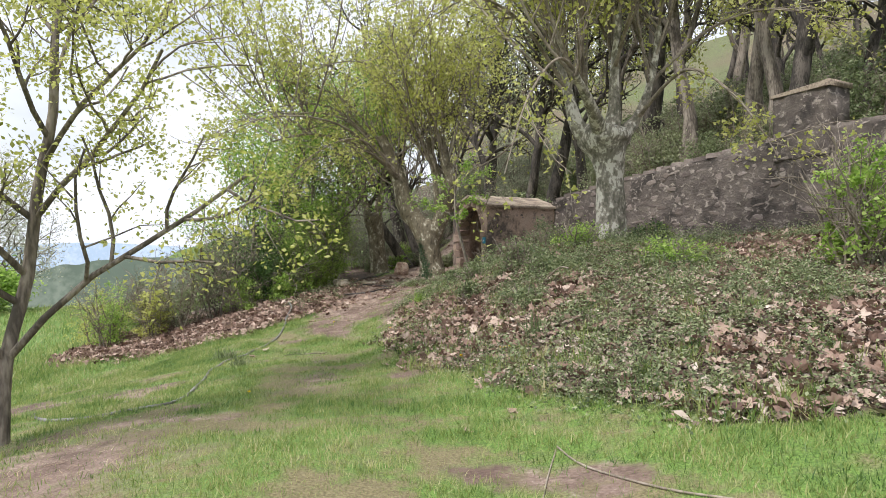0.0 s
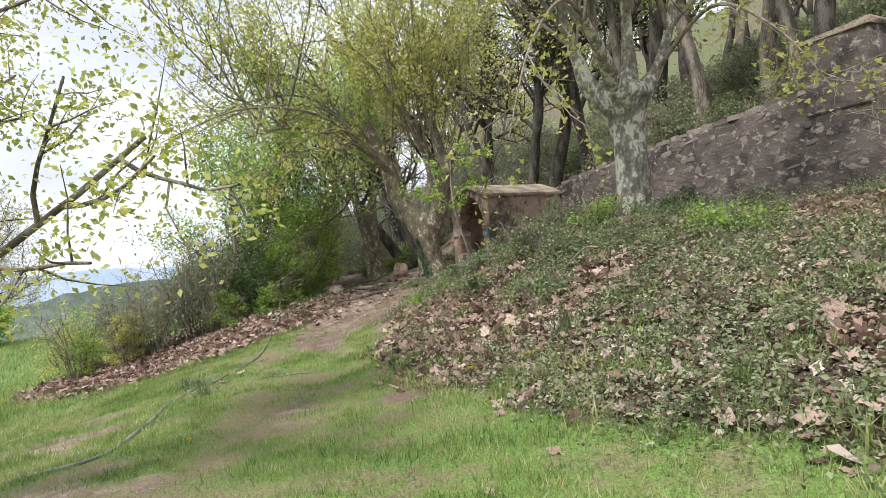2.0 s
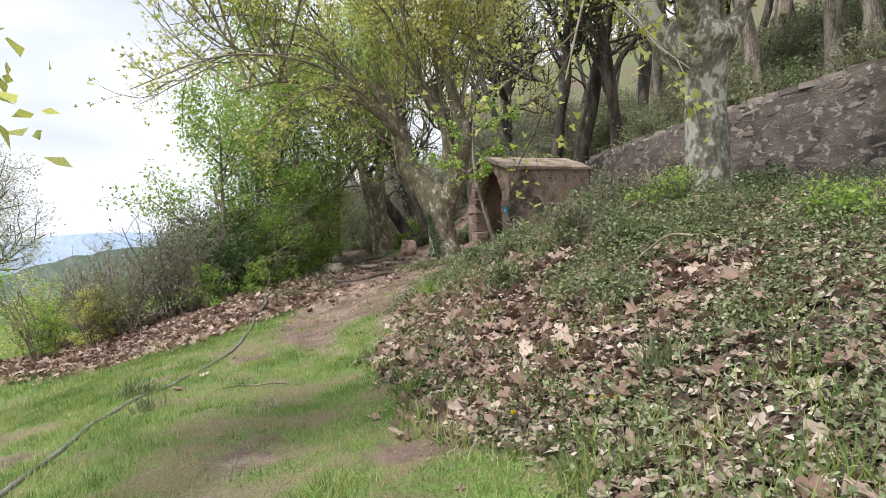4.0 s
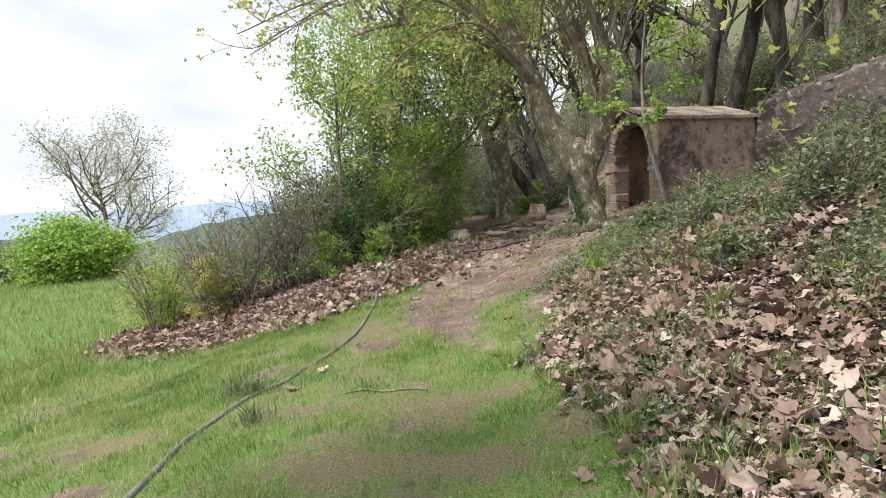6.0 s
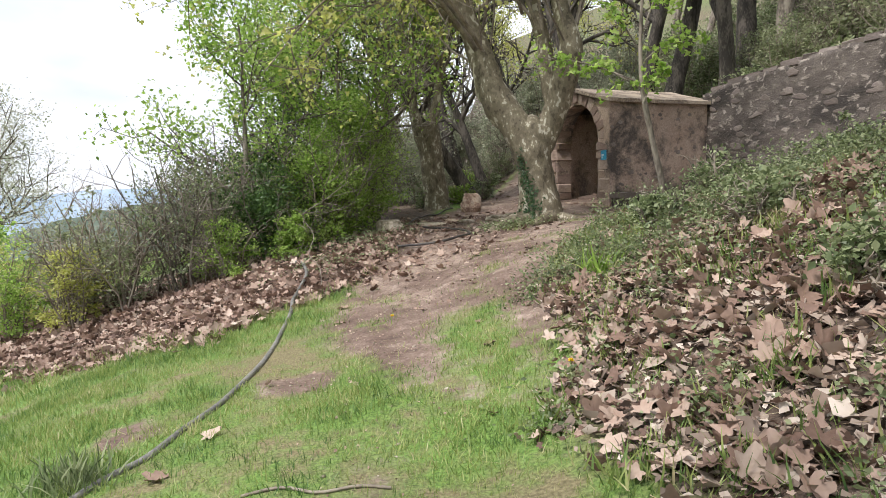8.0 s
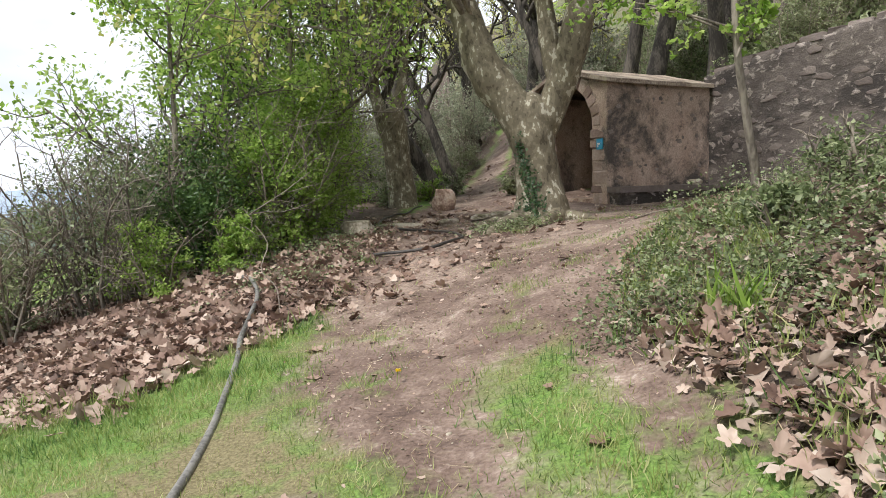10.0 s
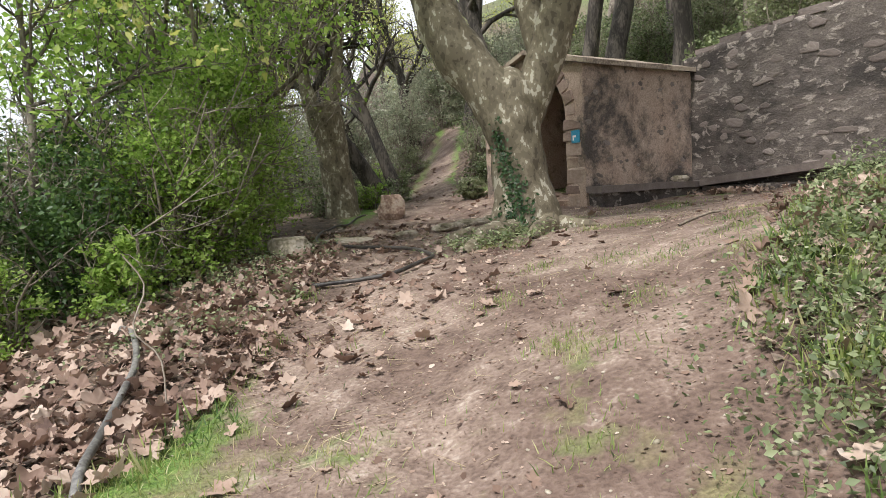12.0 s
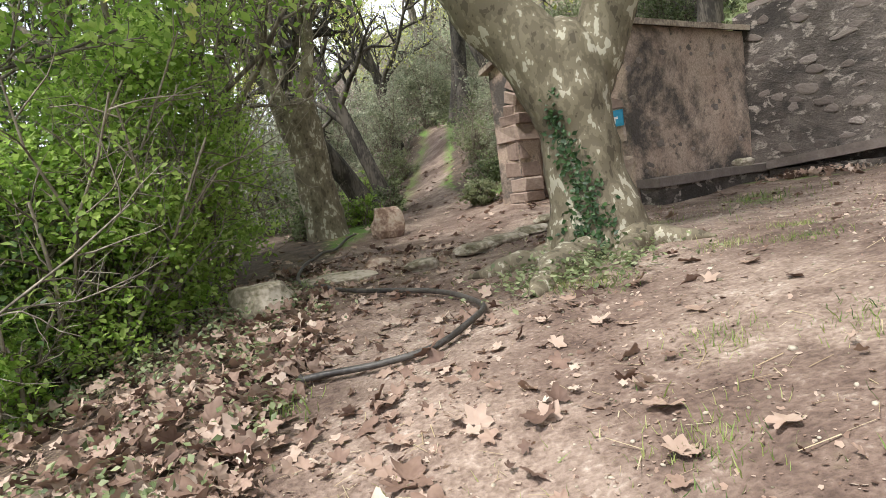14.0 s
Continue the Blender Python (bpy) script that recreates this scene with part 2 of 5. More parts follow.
class Tubes:
    """Gathers tapered tubes into one mesh."""

    def __init__(self):
        self.V, self.F, self.n = [], [], 0

    def add(self, pts, radii, sides=6, rough=0.0, rng=None):
        pts = np.asarray(pts, float)
        radii = np.asarray(radii, float)
        tan = np.gradient(pts, axis=0)
        tan /= np.linalg.norm(tan, axis=1)[:, None] + 1e-9
        ref = np.array([0.31, 0.83, 0.46]) if abs(tan[0] @ np.array([0.31, 0.83, 0.46])) < 0.9 else np.array([1.0, 0, 0])
        a = np.cross(tan, ref)
        a /= np.linalg.norm(a, axis=1)[:, None]
        b = np.cross(tan, a)
        th = np.linspace(0, 2 * np.pi, sides, endpoint=False)
        rr = radii[:, None] * np.ones(sides)
        if rough and rng is not None:
            rr = rr * (1 + rough * rng.normal(size=rr.shape))
        ring = pts[:, None] + rr[..., None] * (np.cos(th)[None, :, None] * a[:, None] + np.sin(th)[None, :, None] * b[:, None])
        self.V.append(ring.reshape(-1, 3))
        m = len(pts)
        i = (np.arange(m - 1)[:, None] * sides + np.arange(sides)[None]).ravel()
        j = (np.arange(m - 1)[:, None] * sides + (np.arange(sides)[None] + 1) % sides).ravel()
        self.F.append(np.stack([i, j, j + sides, i + sides], 1) + self.n)
        self.n += m * sides

    def mesh(self, name, mat):
        return mesh_of(name, np.concatenate(self.V), np.concatenate(self.F), mat, True)


def spline(pts, n):
    """n points on a smooth curve through pts (rows of any width)."""
    pts = np.asarray(pts, float)
    t = np.linspace(0, len(pts) - 1, n)
    out = []
    for v in t:
        i = min(int(v), len(pts) - 2)
        u = v - i
        p0, p1, p2, p3 = pts[max(i - 1, 0)], pts[i], pts[i + 1], pts[min(i + 2, len(pts) - 1)]
        out.append(0.5 * (2 * p1 + (p2 - p0) * u + (2 * p0 - 5 * p1 + 4 * p2 - p3) * u * u + (3 * p1 - p0 - 3 * p2 + p3) * u ** 3))
    return np.array(out)


KITE = (np.array([(0, 0, 0), (0.42, 0.3, 0.06), (1, 0, -0.06), (0.42, -0.3, 0.06)]), np.array([(0, 1, 2), (0, 2, 3)]))
_a = np.array([-2.2, -1.5, -0.75, -0.38, 0.0, 0.38, 0.75, 1.5, 2.2])
_r = np.array([0.35, 0.62, 0.45, 0.8, 0.55, 0.8, 0.45, 0.62, 0.35]) * np.array([1, 1, 1, 1, 1.75, 1, 1, 1, 1])
PALM = (np.vstack([[(0, 0, 0)], np.stack([_r * np.cos(_a), _r * np.sin(_a), 0.25 * _r * _r * np.abs(np.sin(_a)) - 0.1 * _r], 1)]), np.array([(0, i, i + 1) for i in range(1, 9)]))
BLADE = (np.array([(-0.045, 0, 0), (0.045, 0, 0), (0.03, 0.06, 0.55), (-0.03, 0.06, 0.55), (0, 0.28, 1.0), (0, 0.28, 1.0)]), np.array([(0, 1, 2), (0, 2, 3), (3, 2, 4)]))


def lobed_leaf(rng):
    """A dry plane leaf: five toothed, pointed lobes round a stalk, folded along its ribs and curled at the rim."""
    ang, rad, rib = [], [], []
    for lobe, (mid, reach) in enumerate(((-2.0, 0.72), (-1.0, 0.95), (0.0, 1.05), (1.0, 0.95), (2.0, 0.72))):
        reach = reach * rng.uniform(0.8, 1.1)
        for d, f in ((-0.48, 0.66), (-0.22, 0.87), (0.0, 1.0), (0.22, 0.87)):
            ang.append(mid + d + rng.uniform(-0.05, 0.05))
            rad.append(reach * f * rng.uniform(0.9, 1.08))
            rib.append(1.0 if d == 0.0 else 0.0)
    ang.append(2.42)
    rad.append(0.34)
    rib.append(0.0)
    ang, rad, rib = np.array(ang), np.array(rad), np.array(rib)
    x, y = rad * np.cos(ang) * 0.55, rad * np.sin(ang) * 0.55
    fold, curl, twist = rng.uniform(-0.1, 0.4), rng.uniform(-0.5, 0.9), rng.uniform(-0.7, 0.7)
    z = fold * np.abs(y) * 0.55 + curl * (x * x + y * y) * 0.9 + twist * x * y - 0.05 * rib + rng.uniform(-0.05, 0.05, len(x))
    V = np.vstack([[(-0.04, 0, -0.02)], np.stack([x, y, z], 1)])
    F = np.array([(0, i, i + 1) for i in range(1, len(x))])
    return V, F


def scatter(pos, size, template, rng, tilt=1.0, face=None):
    """Copies of a template at pos, turned at random; tilt 0 lays them flat, 3 turns them any way."""
    V0, F0 = template
    n = len(pos)
    nrm = rng.normal(size=(n, 3)) * tilt + (np.array([0, 0, 1.0]) if face is None else face)
    nrm /= np.linalg.norm(nrm, axis=1)[:, None]
    t = np.cross(nrm, rng.normal(size=(n, 3)))
    t /= np.linalg.norm(t, axis=1)[:, None]
    b = np.cross(nrm, t)
    s = np.asarray(size)[:, None, None]
    V = pos[:, None] + s * (V0[None, :, :1] * t[:, None] + V0[None, :, 1:2] * b[:, None] + V0[None, :, 2:] * nrm[:, None])
    F = F0[None] + (np.arange(n) * len(V0))[:, None, None]
    return V.reshape(-1, 3), F.reshape(-1, F0.shape[1])


def upright(pos, size, rng, lean=0.35):
    """Grass blades at pos."""
    V0, F0 = BLADE
    n = len(pos)
    a = rng.uniform(0, 6.283, n)
    nrm = rng.normal(size=(n, 3)) * lean + np.array([0, 0, 1.0])
    nrm /= np.linalg.norm(nrm, axis=1)[:, None]
    t = np.stack([np.cos(a), np.sin(a), 0 * a], 1)
    b = np.cross(nrm, t)
    s = np.asarray(size)[:, None, None]
    V = pos[:, None] + s * (V0[None, :, :1] * t[:, None] + V0[None, :, 1:2] * b[:, None] + V0[None, :, 2:] * nrm[:, None])
    F = F0[None] + (np.arange(n) * len(V0))[:, None, None]
    return V.reshape(-1, 3), F.reshape(-1, 3)


# ---------------------------------------------------------------- lie of the land
XS = np.array([-14, -7, -4, -2.4, -1, 0.4, 2, 5, 9.0])
YS = np.array([-4, 4, 8, 11, 14, 18, 23, 33.0])
LAND = np.array([
    [-1.13, -0.43, -0.10, 0.03, 0.08, 0.02, -0.1, 0.19, 1.02],
    [-1.86, -0.58, -0.07, 0.16, 0.30, 0.25, 0.51, 1.03, 1.39],
    [-2.13, -0.70, -0.19, 0.02, 0.10, 0.46, 1.15, 1.46, 1.80],
    [-2.15, -0.93, -0.18, 0.01, 0.23, 0.93, 1.63, 1.73, 2.22],
    [-2.01, -0.86, -0.02, 0.15, 0.53, 1.01, 1.38, 1.66, 2.35],
    [-2.00, -0.29, 0.44, 0.56, 0.70, 0.82, 0.90, 1.31, 2.36],
    [-1.84, -0.15, 0.64, 0.75, 0.82, 0.99, 1.09, 1.19, 2.41],
    [-1.35, 0.67, 1.56, 1.71, 1.70, 2.32, 3.22, 3.11, 2.80]])


def weights(v, S):
    """Smooth weights of the stations S at each v."""
    v = np.clip(v, S[0], S[-1])
    i = np.clip(np.searchsorted(S, v) - 1, 0, len(S) - 2)
    h = S[i + 1] - S[i]
    u = (v - S[i]) / h
    W = np.zeros((len(v), len(S)))
    r = np.arange(len(v))
    W[r, i] += 2 * u ** 3 - 3 * u ** 2 + 1
    W[r, i + 1] += -2 * u ** 3 + 3 * u ** 2
    for k, c in ((i, (u ** 3 - 2 * u ** 2 + u) * h), (i + 1, (u ** 3 - u ** 2) * h)):
        a, b = np.maximum(k - 1, 0), np.minimum(k + 1, len(S) - 1)
        d = S[b] - S[a]
        np.add.at(W, (r, b), c / d)
        np.add.at(W, (r, a), -c / d)
    return W


def smooth(v, a, b):
    u = np.clip((v - a) / (b - a), 0, 1)
    return u * u * (3 - 2 * u)


WALL0 = np.array([3.9, 22.05])
ALONG = np.array([0.405, -0.914])
OUT = np.array([0.914, 0.405])


def ripple(x, y, f, seed=0.0):
    return (np.sin(x * f + 1.7 * np.sin(y * f * 0.7 + seed)) + np.sin(y * f * 1.13 + 1.3 * np.sin(x * f * 0.9 + 2 * seed))) * 0.5


def patchy(x, y, f, seed=0.0):
    """Smooth uneven patches, -1 to 1, about 1 / f metres across."""
    def lattice(i, j):
        return np.modf(np.abs(np.sin(i * 127.1 + j * 311.7 + seed * 74.7) * 43758.5453))[0]
    out, amp = 0, 0.6
    for k in range(3):
        u, v = x * f + 17.3 * k, y * f - 9.1 * k
        i, j = np.floor(u), np.floor(v)
        a, b = u - i, v - j
        a, b = a * a * (3 - 2 * a), b * b * (3 - 2 * b)
        out = out + amp * ((lattice(i, j) * (1 - a) + lattice(i + 1, j) * a) * (1 - b) + (lattice(i, j + 1) * (1 - a) + lattice(i + 1, j + 1) * a) * b - 0.5) * 2
        f, amp = f * 2.1, amp * 0.5
    return out


def height(x, y):
    x, y = np.atleast_1d(np.asarray(x, float)), np.atleast_1d(np.asarray(y, float))
    z = np.einsum("nj,ji,ni->n", weights(y, YS), LAND, weights(x, XS))
    # the field falls away into the valley
    z = z - np.clip(-14 - x, 0, 24) * 0.04 - np.clip(-38 - x, 0, 400) * 0.12
    z = z - np.clip(y - 42, 0, 300) * 0.12 * smooth(-x, 8, 16)
    # wooded slope behind the wall
    q = (x - WALL0[0]) * OUT[0] + (y - WALL0[1]) * OUT[1]
    s = (x - WALL0[0]) * ALONG[0] + (y - WALL0[1]) * ALONG[1]
    q = q - 0.42 * np.clip(-0.5 - s, 0, 30)
    rise = 3.25 + np.clip(s, 0, 12) * 0.03 + np.clip(q, 0, 80) * 0.36
    gate = np.where(s > -0.5, smooth(q, 0.15, 0.45), smooth(q, 0.15 - 0.6 * smooth(-s, 0.5, 2.5), 0.45 + 2.5 * smooth(-s, 0.5, 2.5)))
    z = z + gate * np.maximum(rise - z, 0) * smooth(y, -40, -6)
    z = z + np.clip(y - 33, 0, 90) * 0.16 * smooth(x, -3, 4)
    z = z - np.clip(-14 - y, 0, 300) * 0.05
    near = smooth(-np.hypot(x + 1, y - 12), -40, -20)
    z = z + near * (0.02 * ripple(x, y, 2.1) + 0.012 * ripple(x, y, 5.3, 1.0))
    # wheel ruts on the climb
    rut = np.exp(-((x - RUT_R(y)) / 0.22) ** 2) + np.exp(-((x - RUT_L(y)) / 0.22) ** 2)
    return z - 0.035 * rut * smooth(y, 10, 11.5) * (1 - smooth(y, 15, 16))


def RUT_R(y):
    return np.interp(y, [9, 11, 12.6, 14.5, 16], [-0.9, -1.05, -1.05, -0.55, -0.2])


def RUT_L(y):
    return np.interp(y, [9, 11, 13.2, 15.7, 17], [-1.6, -1.8, -2.0, -1.9, -1.7])


def BANK(y):
    """Where the leaf-strewn bank begins, x for each y."""
    return np.interp(y, [2.5, 3.7, 4.1, 5.3, 6.2, 7, 8.4, 10.4, 11.5, 12.4, 13.5, 14.16, 14.6, 15.8, 17, 18, 19], [7, 2.9, 1.7, 0.82, 0.41, 0.05, -0.5, -1.05, -0.98, -0.85, -0.68, -0.4, 0.1, 1.1, 2.5, 3.9, 4.6])


def LITTER_L(x):
    """Lower edge of the leaves under the hedge, y for each x."""
    return np.interp(x, [-10.5, -9.5, -8.4, -5.2, -3.9, -3.1, -2.8, -2.5, -2.3], [17.5, 15.6, 15.0, 13.6, 13.3, 14.4, 15.6, 17.5, 21])


def zones(x, y):
    """Bare soil, leaf litter and lushness of the grass at each place, 0 to 1."""
    n1, n2 = 1.3 * patchy(x, y, 0.8, 0.4), 1.3 * patchy(x, y, 2.0, 1.9)
    wob = 0.16 * n1 + 0.1 * n2
    q = (x - WALL0[0]) * OUT[0] + (y - WALL0[1]) * OUT[1]
    behind = np.clip(-0.5 - (x - WALL0[0]) * ALONG[0] - (y - WALL0[1]) * ALONG[1], 0, 30)
    q = q - 0.42 * behind
    bank = smooth(x - BANK(y) + 1.3 * wob, -0.25, 0.3) * smooth(y, 3.2, 4.2)
    bank = bank * (q < 0.3) * (1 - smooth(y, 20, 22))
    bank = np.maximum(bank, smooth(y - 17, 0, 1.2) * smooth(q, -0.9, -0.3) * (q < 0.3) * (y < 23))
    left = smooth(y - LITTER_L(x) + 1.3 * wob, -0.35, 0.6) * smooth(-x, 2.2, 2.7) * smooth(x, -11, -9.5)
    wood = np.maximum(0.55 * smooth(q, 0.0, 0.5) * (1 - 0.2 * smooth(q, 4, 12)), smooth(y, 24, 27) * smooth(x, -9, -5) * (1 - 0.4 * smooth(x, 3, 7)) * (np.abs(x - np.interp(y, [25, 28, 34, 40], [-0.6, -0.2, 1.2, 2.5])) > 0.62)) * 0.9
    litter = np.maximum(np.maximum(bank, left), wood)
    path_left = np.interp(y, [8, 10.5, 12, 13, 14, 15.5, 17, 22, 25, 28, 34, 40], [-1.5, -1.75, -2.5, -2.95, -3.0, -3.1, -3.2, -2.8, -1.6, -0.75, 0.7, 2.0])
    path_right = np.interp(y, [8, 10.5, 12, 14, 15.5, 17, 20, 22, 25, 28, 34, 40], [-1.2, -0.9, -0.6, -0.1, 1.3, 3.2, 4.5, 3.0, 0.5, 0.4, 1.7, 3.0])
    dirt = smooth(x - path_left + wob, -0.3, 0.5) * smooth(path_right - x + wob, -0.3, 0.4) * smooth(y + 3.5 * wob, 8.6, 12.0)
    mid = np.exp(-((x - 0.5 * (RUT_R(y) + RUT_L(y)) + 0.1 * n1) / 0.27) ** 2) * (1 - smooth(y + 2.5 * wob, 13.6, 15.2)) * smooth(n2 + 0.3 * n1 - 0.55 * smooth(y, 12.6, 14.2), -0.75, 0.1)
    lefty = np.exp(-((x + 2.55 + 0.08 * n2) / 0.3) ** 2) * (1 - smooth(y + 2 * wob, 14.0, 15.3)) * smooth(n2 - 0.3 * n1, -0.6, 0.2)
    front = np.exp(-((x - 1.4) / 1.0) ** 2 - ((y - 19.1 - 0.35 * x) / 0.5) ** 2) * smooth(n2, -0.4, 0.5) * 1.1
    dirt = np.clip(dirt - 1.1 * mid - 0.9 * lefty - front, 0, 1)
    # worn line through the lawn and the bare patch under the sapling
    worn = 0.85 * np.exp(-((x + 1.5 + 0.13 * (y - 7.5) + 0.15 * n1) / 0.33) ** 2) * smooth(y, 5.8, 7.6) * smooth(n2, -0.5, 0.6)
    spots = smooth(patchy(x, y, 1.1, 3.0) + 0.35 * n2, 0.3, 0.75) * 0.85 * (y < 12)
    bare = np.exp(-((x + 3.1 + 0.3 * n1) / 1.25) ** 2 - ((y - 4.3) / 1.5) ** 2) * (1.0 + 0.6 * n2)
    dirt = np.clip(np.maximum.reduce([dirt, worn, spots, bare]), 0, 1)
    dirt = dirt * (q < 0.3)
    lush = np.clip(0.66 + 0.5 * patchy(x, y, 0.55, 2.2) + 0.75 * patchy(x, y, 2.6, 5.1) + smooth(-x, 6, 10), 0, 1)
    return dirt, litter, lush


def ground_z(x, y):
    return float(height(x, y)[0])


# ---------------------------------------------------------------- ground
def stations(lo, hi, step, far_lo, far_hi):
    inner = np.arange(lo, hi + 1e-6, step)

    def outward(n, reach):
        u = np.linspace(0, 1, n + 1)[1:]
        return reach * (0.02 * u + 0.98 * u ** 4)
    return np.concatenate([lo - outward(34, lo - far_lo)[::-1], inner, hi + outward(34, far_hi - hi)])


gx, gy = stations(-11, 8, 0.12, -1500, 1200), stations(-3, 30, 0.12, -1200, 1500)
GX, GY = np.meshgrid(gx, gy)
fx, fy = GX.ravel(), GY.ravel()
fz = height(fx, fy)
nx = len(gx)
ii = (np.arange(len(gy) - 1)[:, None] * nx + np.arange(nx - 1)[None]).ravel()
ground_me = mesh_of("ground", np.stack([fx, fy, fz], 1), np.stack([ii, ii + 1, ii + nx + 1, ii + nx], 1), None, True)
for key, vals in zip(("soil", "litter", "lush"), zones(fx, fy)):
    att = ground_me.attributes.new(key, "FLOAT", "POINT")
    att.data.foreach_set("value", vals.astype(np.float32))


def ground_material():
    m = bpy.data.materials.new("ground_cover")
    m.use_nodes = True
    N, L = m.node_tree.nodes, m.node_tree.links
    b = N["Principled BSDF"]
    b.inputs["Roughness"].default_value = 0.95
    co = N.new("ShaderNodeTexCoord")

    def noise_tex(scale, detail=4):
        n = N.new("ShaderNodeTexNoise")
        n.inputs["Scale"].default_value = scale
        n.inputs["Detail"].default_value = detail
        L.new(co.outputs["Object"], n.inputs["Vector"])
        return n.outputs["Fac"]

    def ramp(fac, stops):
        r = N.new("ShaderNodeValToRGB")
        while len(r.color_ramp.elements) < len(stops):
            r.color_ramp.elements.new(0.5)
        for e, (p, c) in zip(r.color_ramp.elements, stops):
            e.position, e.color = p, (*c, 1)
        L.new(fac, r.inputs["Fac"])
        return r.outputs["Color"]

    def blend(fac, a, c):
        x = N.new("ShaderNodeMix")
        x.data_type = "RGBA"
        L.new(fac, x.inputs[0])
        L.new(a, x.inputs[6])
        L.new(c, x.inputs[7])
        return x.outputs[2]

    def mask(key):
        a = N.new("ShaderNodeAttribute")
        a.attribute_name = key
        f = noise_tex(8, 7)
        s = N.new("ShaderNodeMath")
        s.operation = "MULTIPLY_ADD"
        s.inputs[1].default_value = 1.5
        s.inputs[2].default_value = -0.75
        L.new(f, s.inputs[0])
        t = N.new("ShaderNodeMath")
        t.operation = "ADD"
        L.new(a.outputs["Fac"], t.inputs[0])
        L.new(s.outputs[0], t.inputs[1])
        r = N.new("ShaderNodeMapRange")
        r.inputs["From Min"].default_value = 0.25
        r.inputs["From Max"].default_value = 0.75
        L.new(t.outputs[0], r.inputs["Value"])
        return r.outputs["Result"]

    fine = noise_tex(60)
    mid = noise_tex(6)
    grass = blend(mask("lush"), ramp(fine, [(0.35, (0.125, 0.105, 0.05)), (0.65, (0.245, 0.21, 0.11))]), ramp(fine, [(0.35, (0.075, 0.135, 0.025)), (0.65, (0.17, 0.28, 0.055))]))
    mix_n = N.new("ShaderNodeMix")
    mix_n.inputs[0].default_value = 0.5
    L.new(mid, mix_n.inputs[2])
    L.new(noise_tex(40, 8), mix_n.inputs[3])
    wide = N.new("ShaderNodeMapRange")
    wide.inputs["From Min"].default_value = 0.35
    wide.inputs["From Max"].default_value = 0.67
    L.new(mix_n.outputs[0], wide.inputs["Value"])
    damp = ramp(wide.outputs["Result"], [(0.0, (0.08, 0.051, 0.039)), (0.4, (0.14, 0.093, 0.071)), (0.75, (0.19, 0.132, 0.103)), (1.0, (0.29, 0.225, 0.18))])
    dry = ramp(wide.outputs["Result"], [(0.0, (0.14, 0.094, 0.072)), (0.35, (0.23, 0.166, 0.129)), (0.7, (0.325, 0.247, 0.197)), (1.0, (0.47, 0.395, 0.33))])
    worn = N.new("ShaderNodeMapRange")
    worn.inputs["From Min"].default_value = 0.42
    worn.inputs["From Max"].default_value = 0.60
    L.new(noise_tex(1.1, 6), worn.inputs["Value"])
    soil = blend(worn.outputs["Result"], damp, dry)
    litter = ramp(wide.outputs["Result"], [(0.0, (0.035, 0.024, 0.017)), (0.5, (0.095, 0.066, 0.047)), (1.0, (0.23, 0.17, 0.125))])
    col = blend(mask("soil"), grass, soil)
    col = blend(mask("litter"), col, litter)
    L.new(col, b.inputs["Base Color"])
    bp = N.new("ShaderNodeBump")
    bp.inputs["Strength"].default_value = 0.7
    bp.inputs["Distance"].default_value = 0.05
    L.new(mix_n.outputs[0], bp.inputs["Height"])
    L.new(bp.outputs["Normal"], b.inputs["Normal"])
    return m


ground_me.materials.append(ground_material())
ground = tagged(new("ground", ground_me), "sloping ground of grass, reddish soil and leaf litter", "ground", kind="structure")


# ---------------------------------------------------------------- retaining wall
def on_wall(s, q, z):
    p = WALL0 + ALONG * s + OUT * q
    return (p[0], p[1], z)


def WALL_TOP(s):
    return np.interp(s, [-0.2, 0.5, 2.3, 3.9, 6.5, 8.4, 10, 20], [3.36, 3.52, 3.66, 3.78, 3.98, 4.08, 4.2, 4.3])


def rough_slab(name, s0, s1, bottom, top_of, q0, q1, mat, step=0.12, bulge=0.025, ragged=0.03, seed=1):
    """A wall between s0 and s1 on the wall's line, with a rough face and an uneven top."""
    rng = np.random.default_rng(seed)
    ss = np.arange(s0, s1 + step * 0.5, step)
    rows = 34
    prof = []
    for s in ss:
        top = float(top_of(s)) + ragged * (rng.random() - 0.6) * 2
        prof.append(top)
    V = []
    for k, s in enumerate(ss):
        for j in range(rows):
            z = bottom + (prof[k] - bottom) * j / (rows - 1)
            d = bulge * (noise.noise(Vector((s * 1.6, z * 2.2, seed))) + 0.6 * noise.noise(Vector((s * 5, z * 6.5, seed + 3))))
            V.append(on_wall(s, q0 + d, z))
        V.append(on_wall(s, q1, prof[k] - 0.03))
        V.append(on_wall(s, q1, bottom))
    c = rows + 2
    F = [(k * c + j, (k + 1) * c + j, (k + 1) * c + (j + 1) % c, k * c + (j + 1) % c) for k in range(len(ss) - 1) for j in range(c)]
    me = mesh_of(name, V, F, mat)
    bm = bmesh.new()
    bm.from_mesh(me)
    bmesh.ops.holes_fill(bm, edges=[e for e in bm.edges if e.is_boundary])
    bmesh.ops.recalc_face_normals(bm, faces=bm.faces[:])
    bm.to_mesh(me)
    bm.free()
    return me


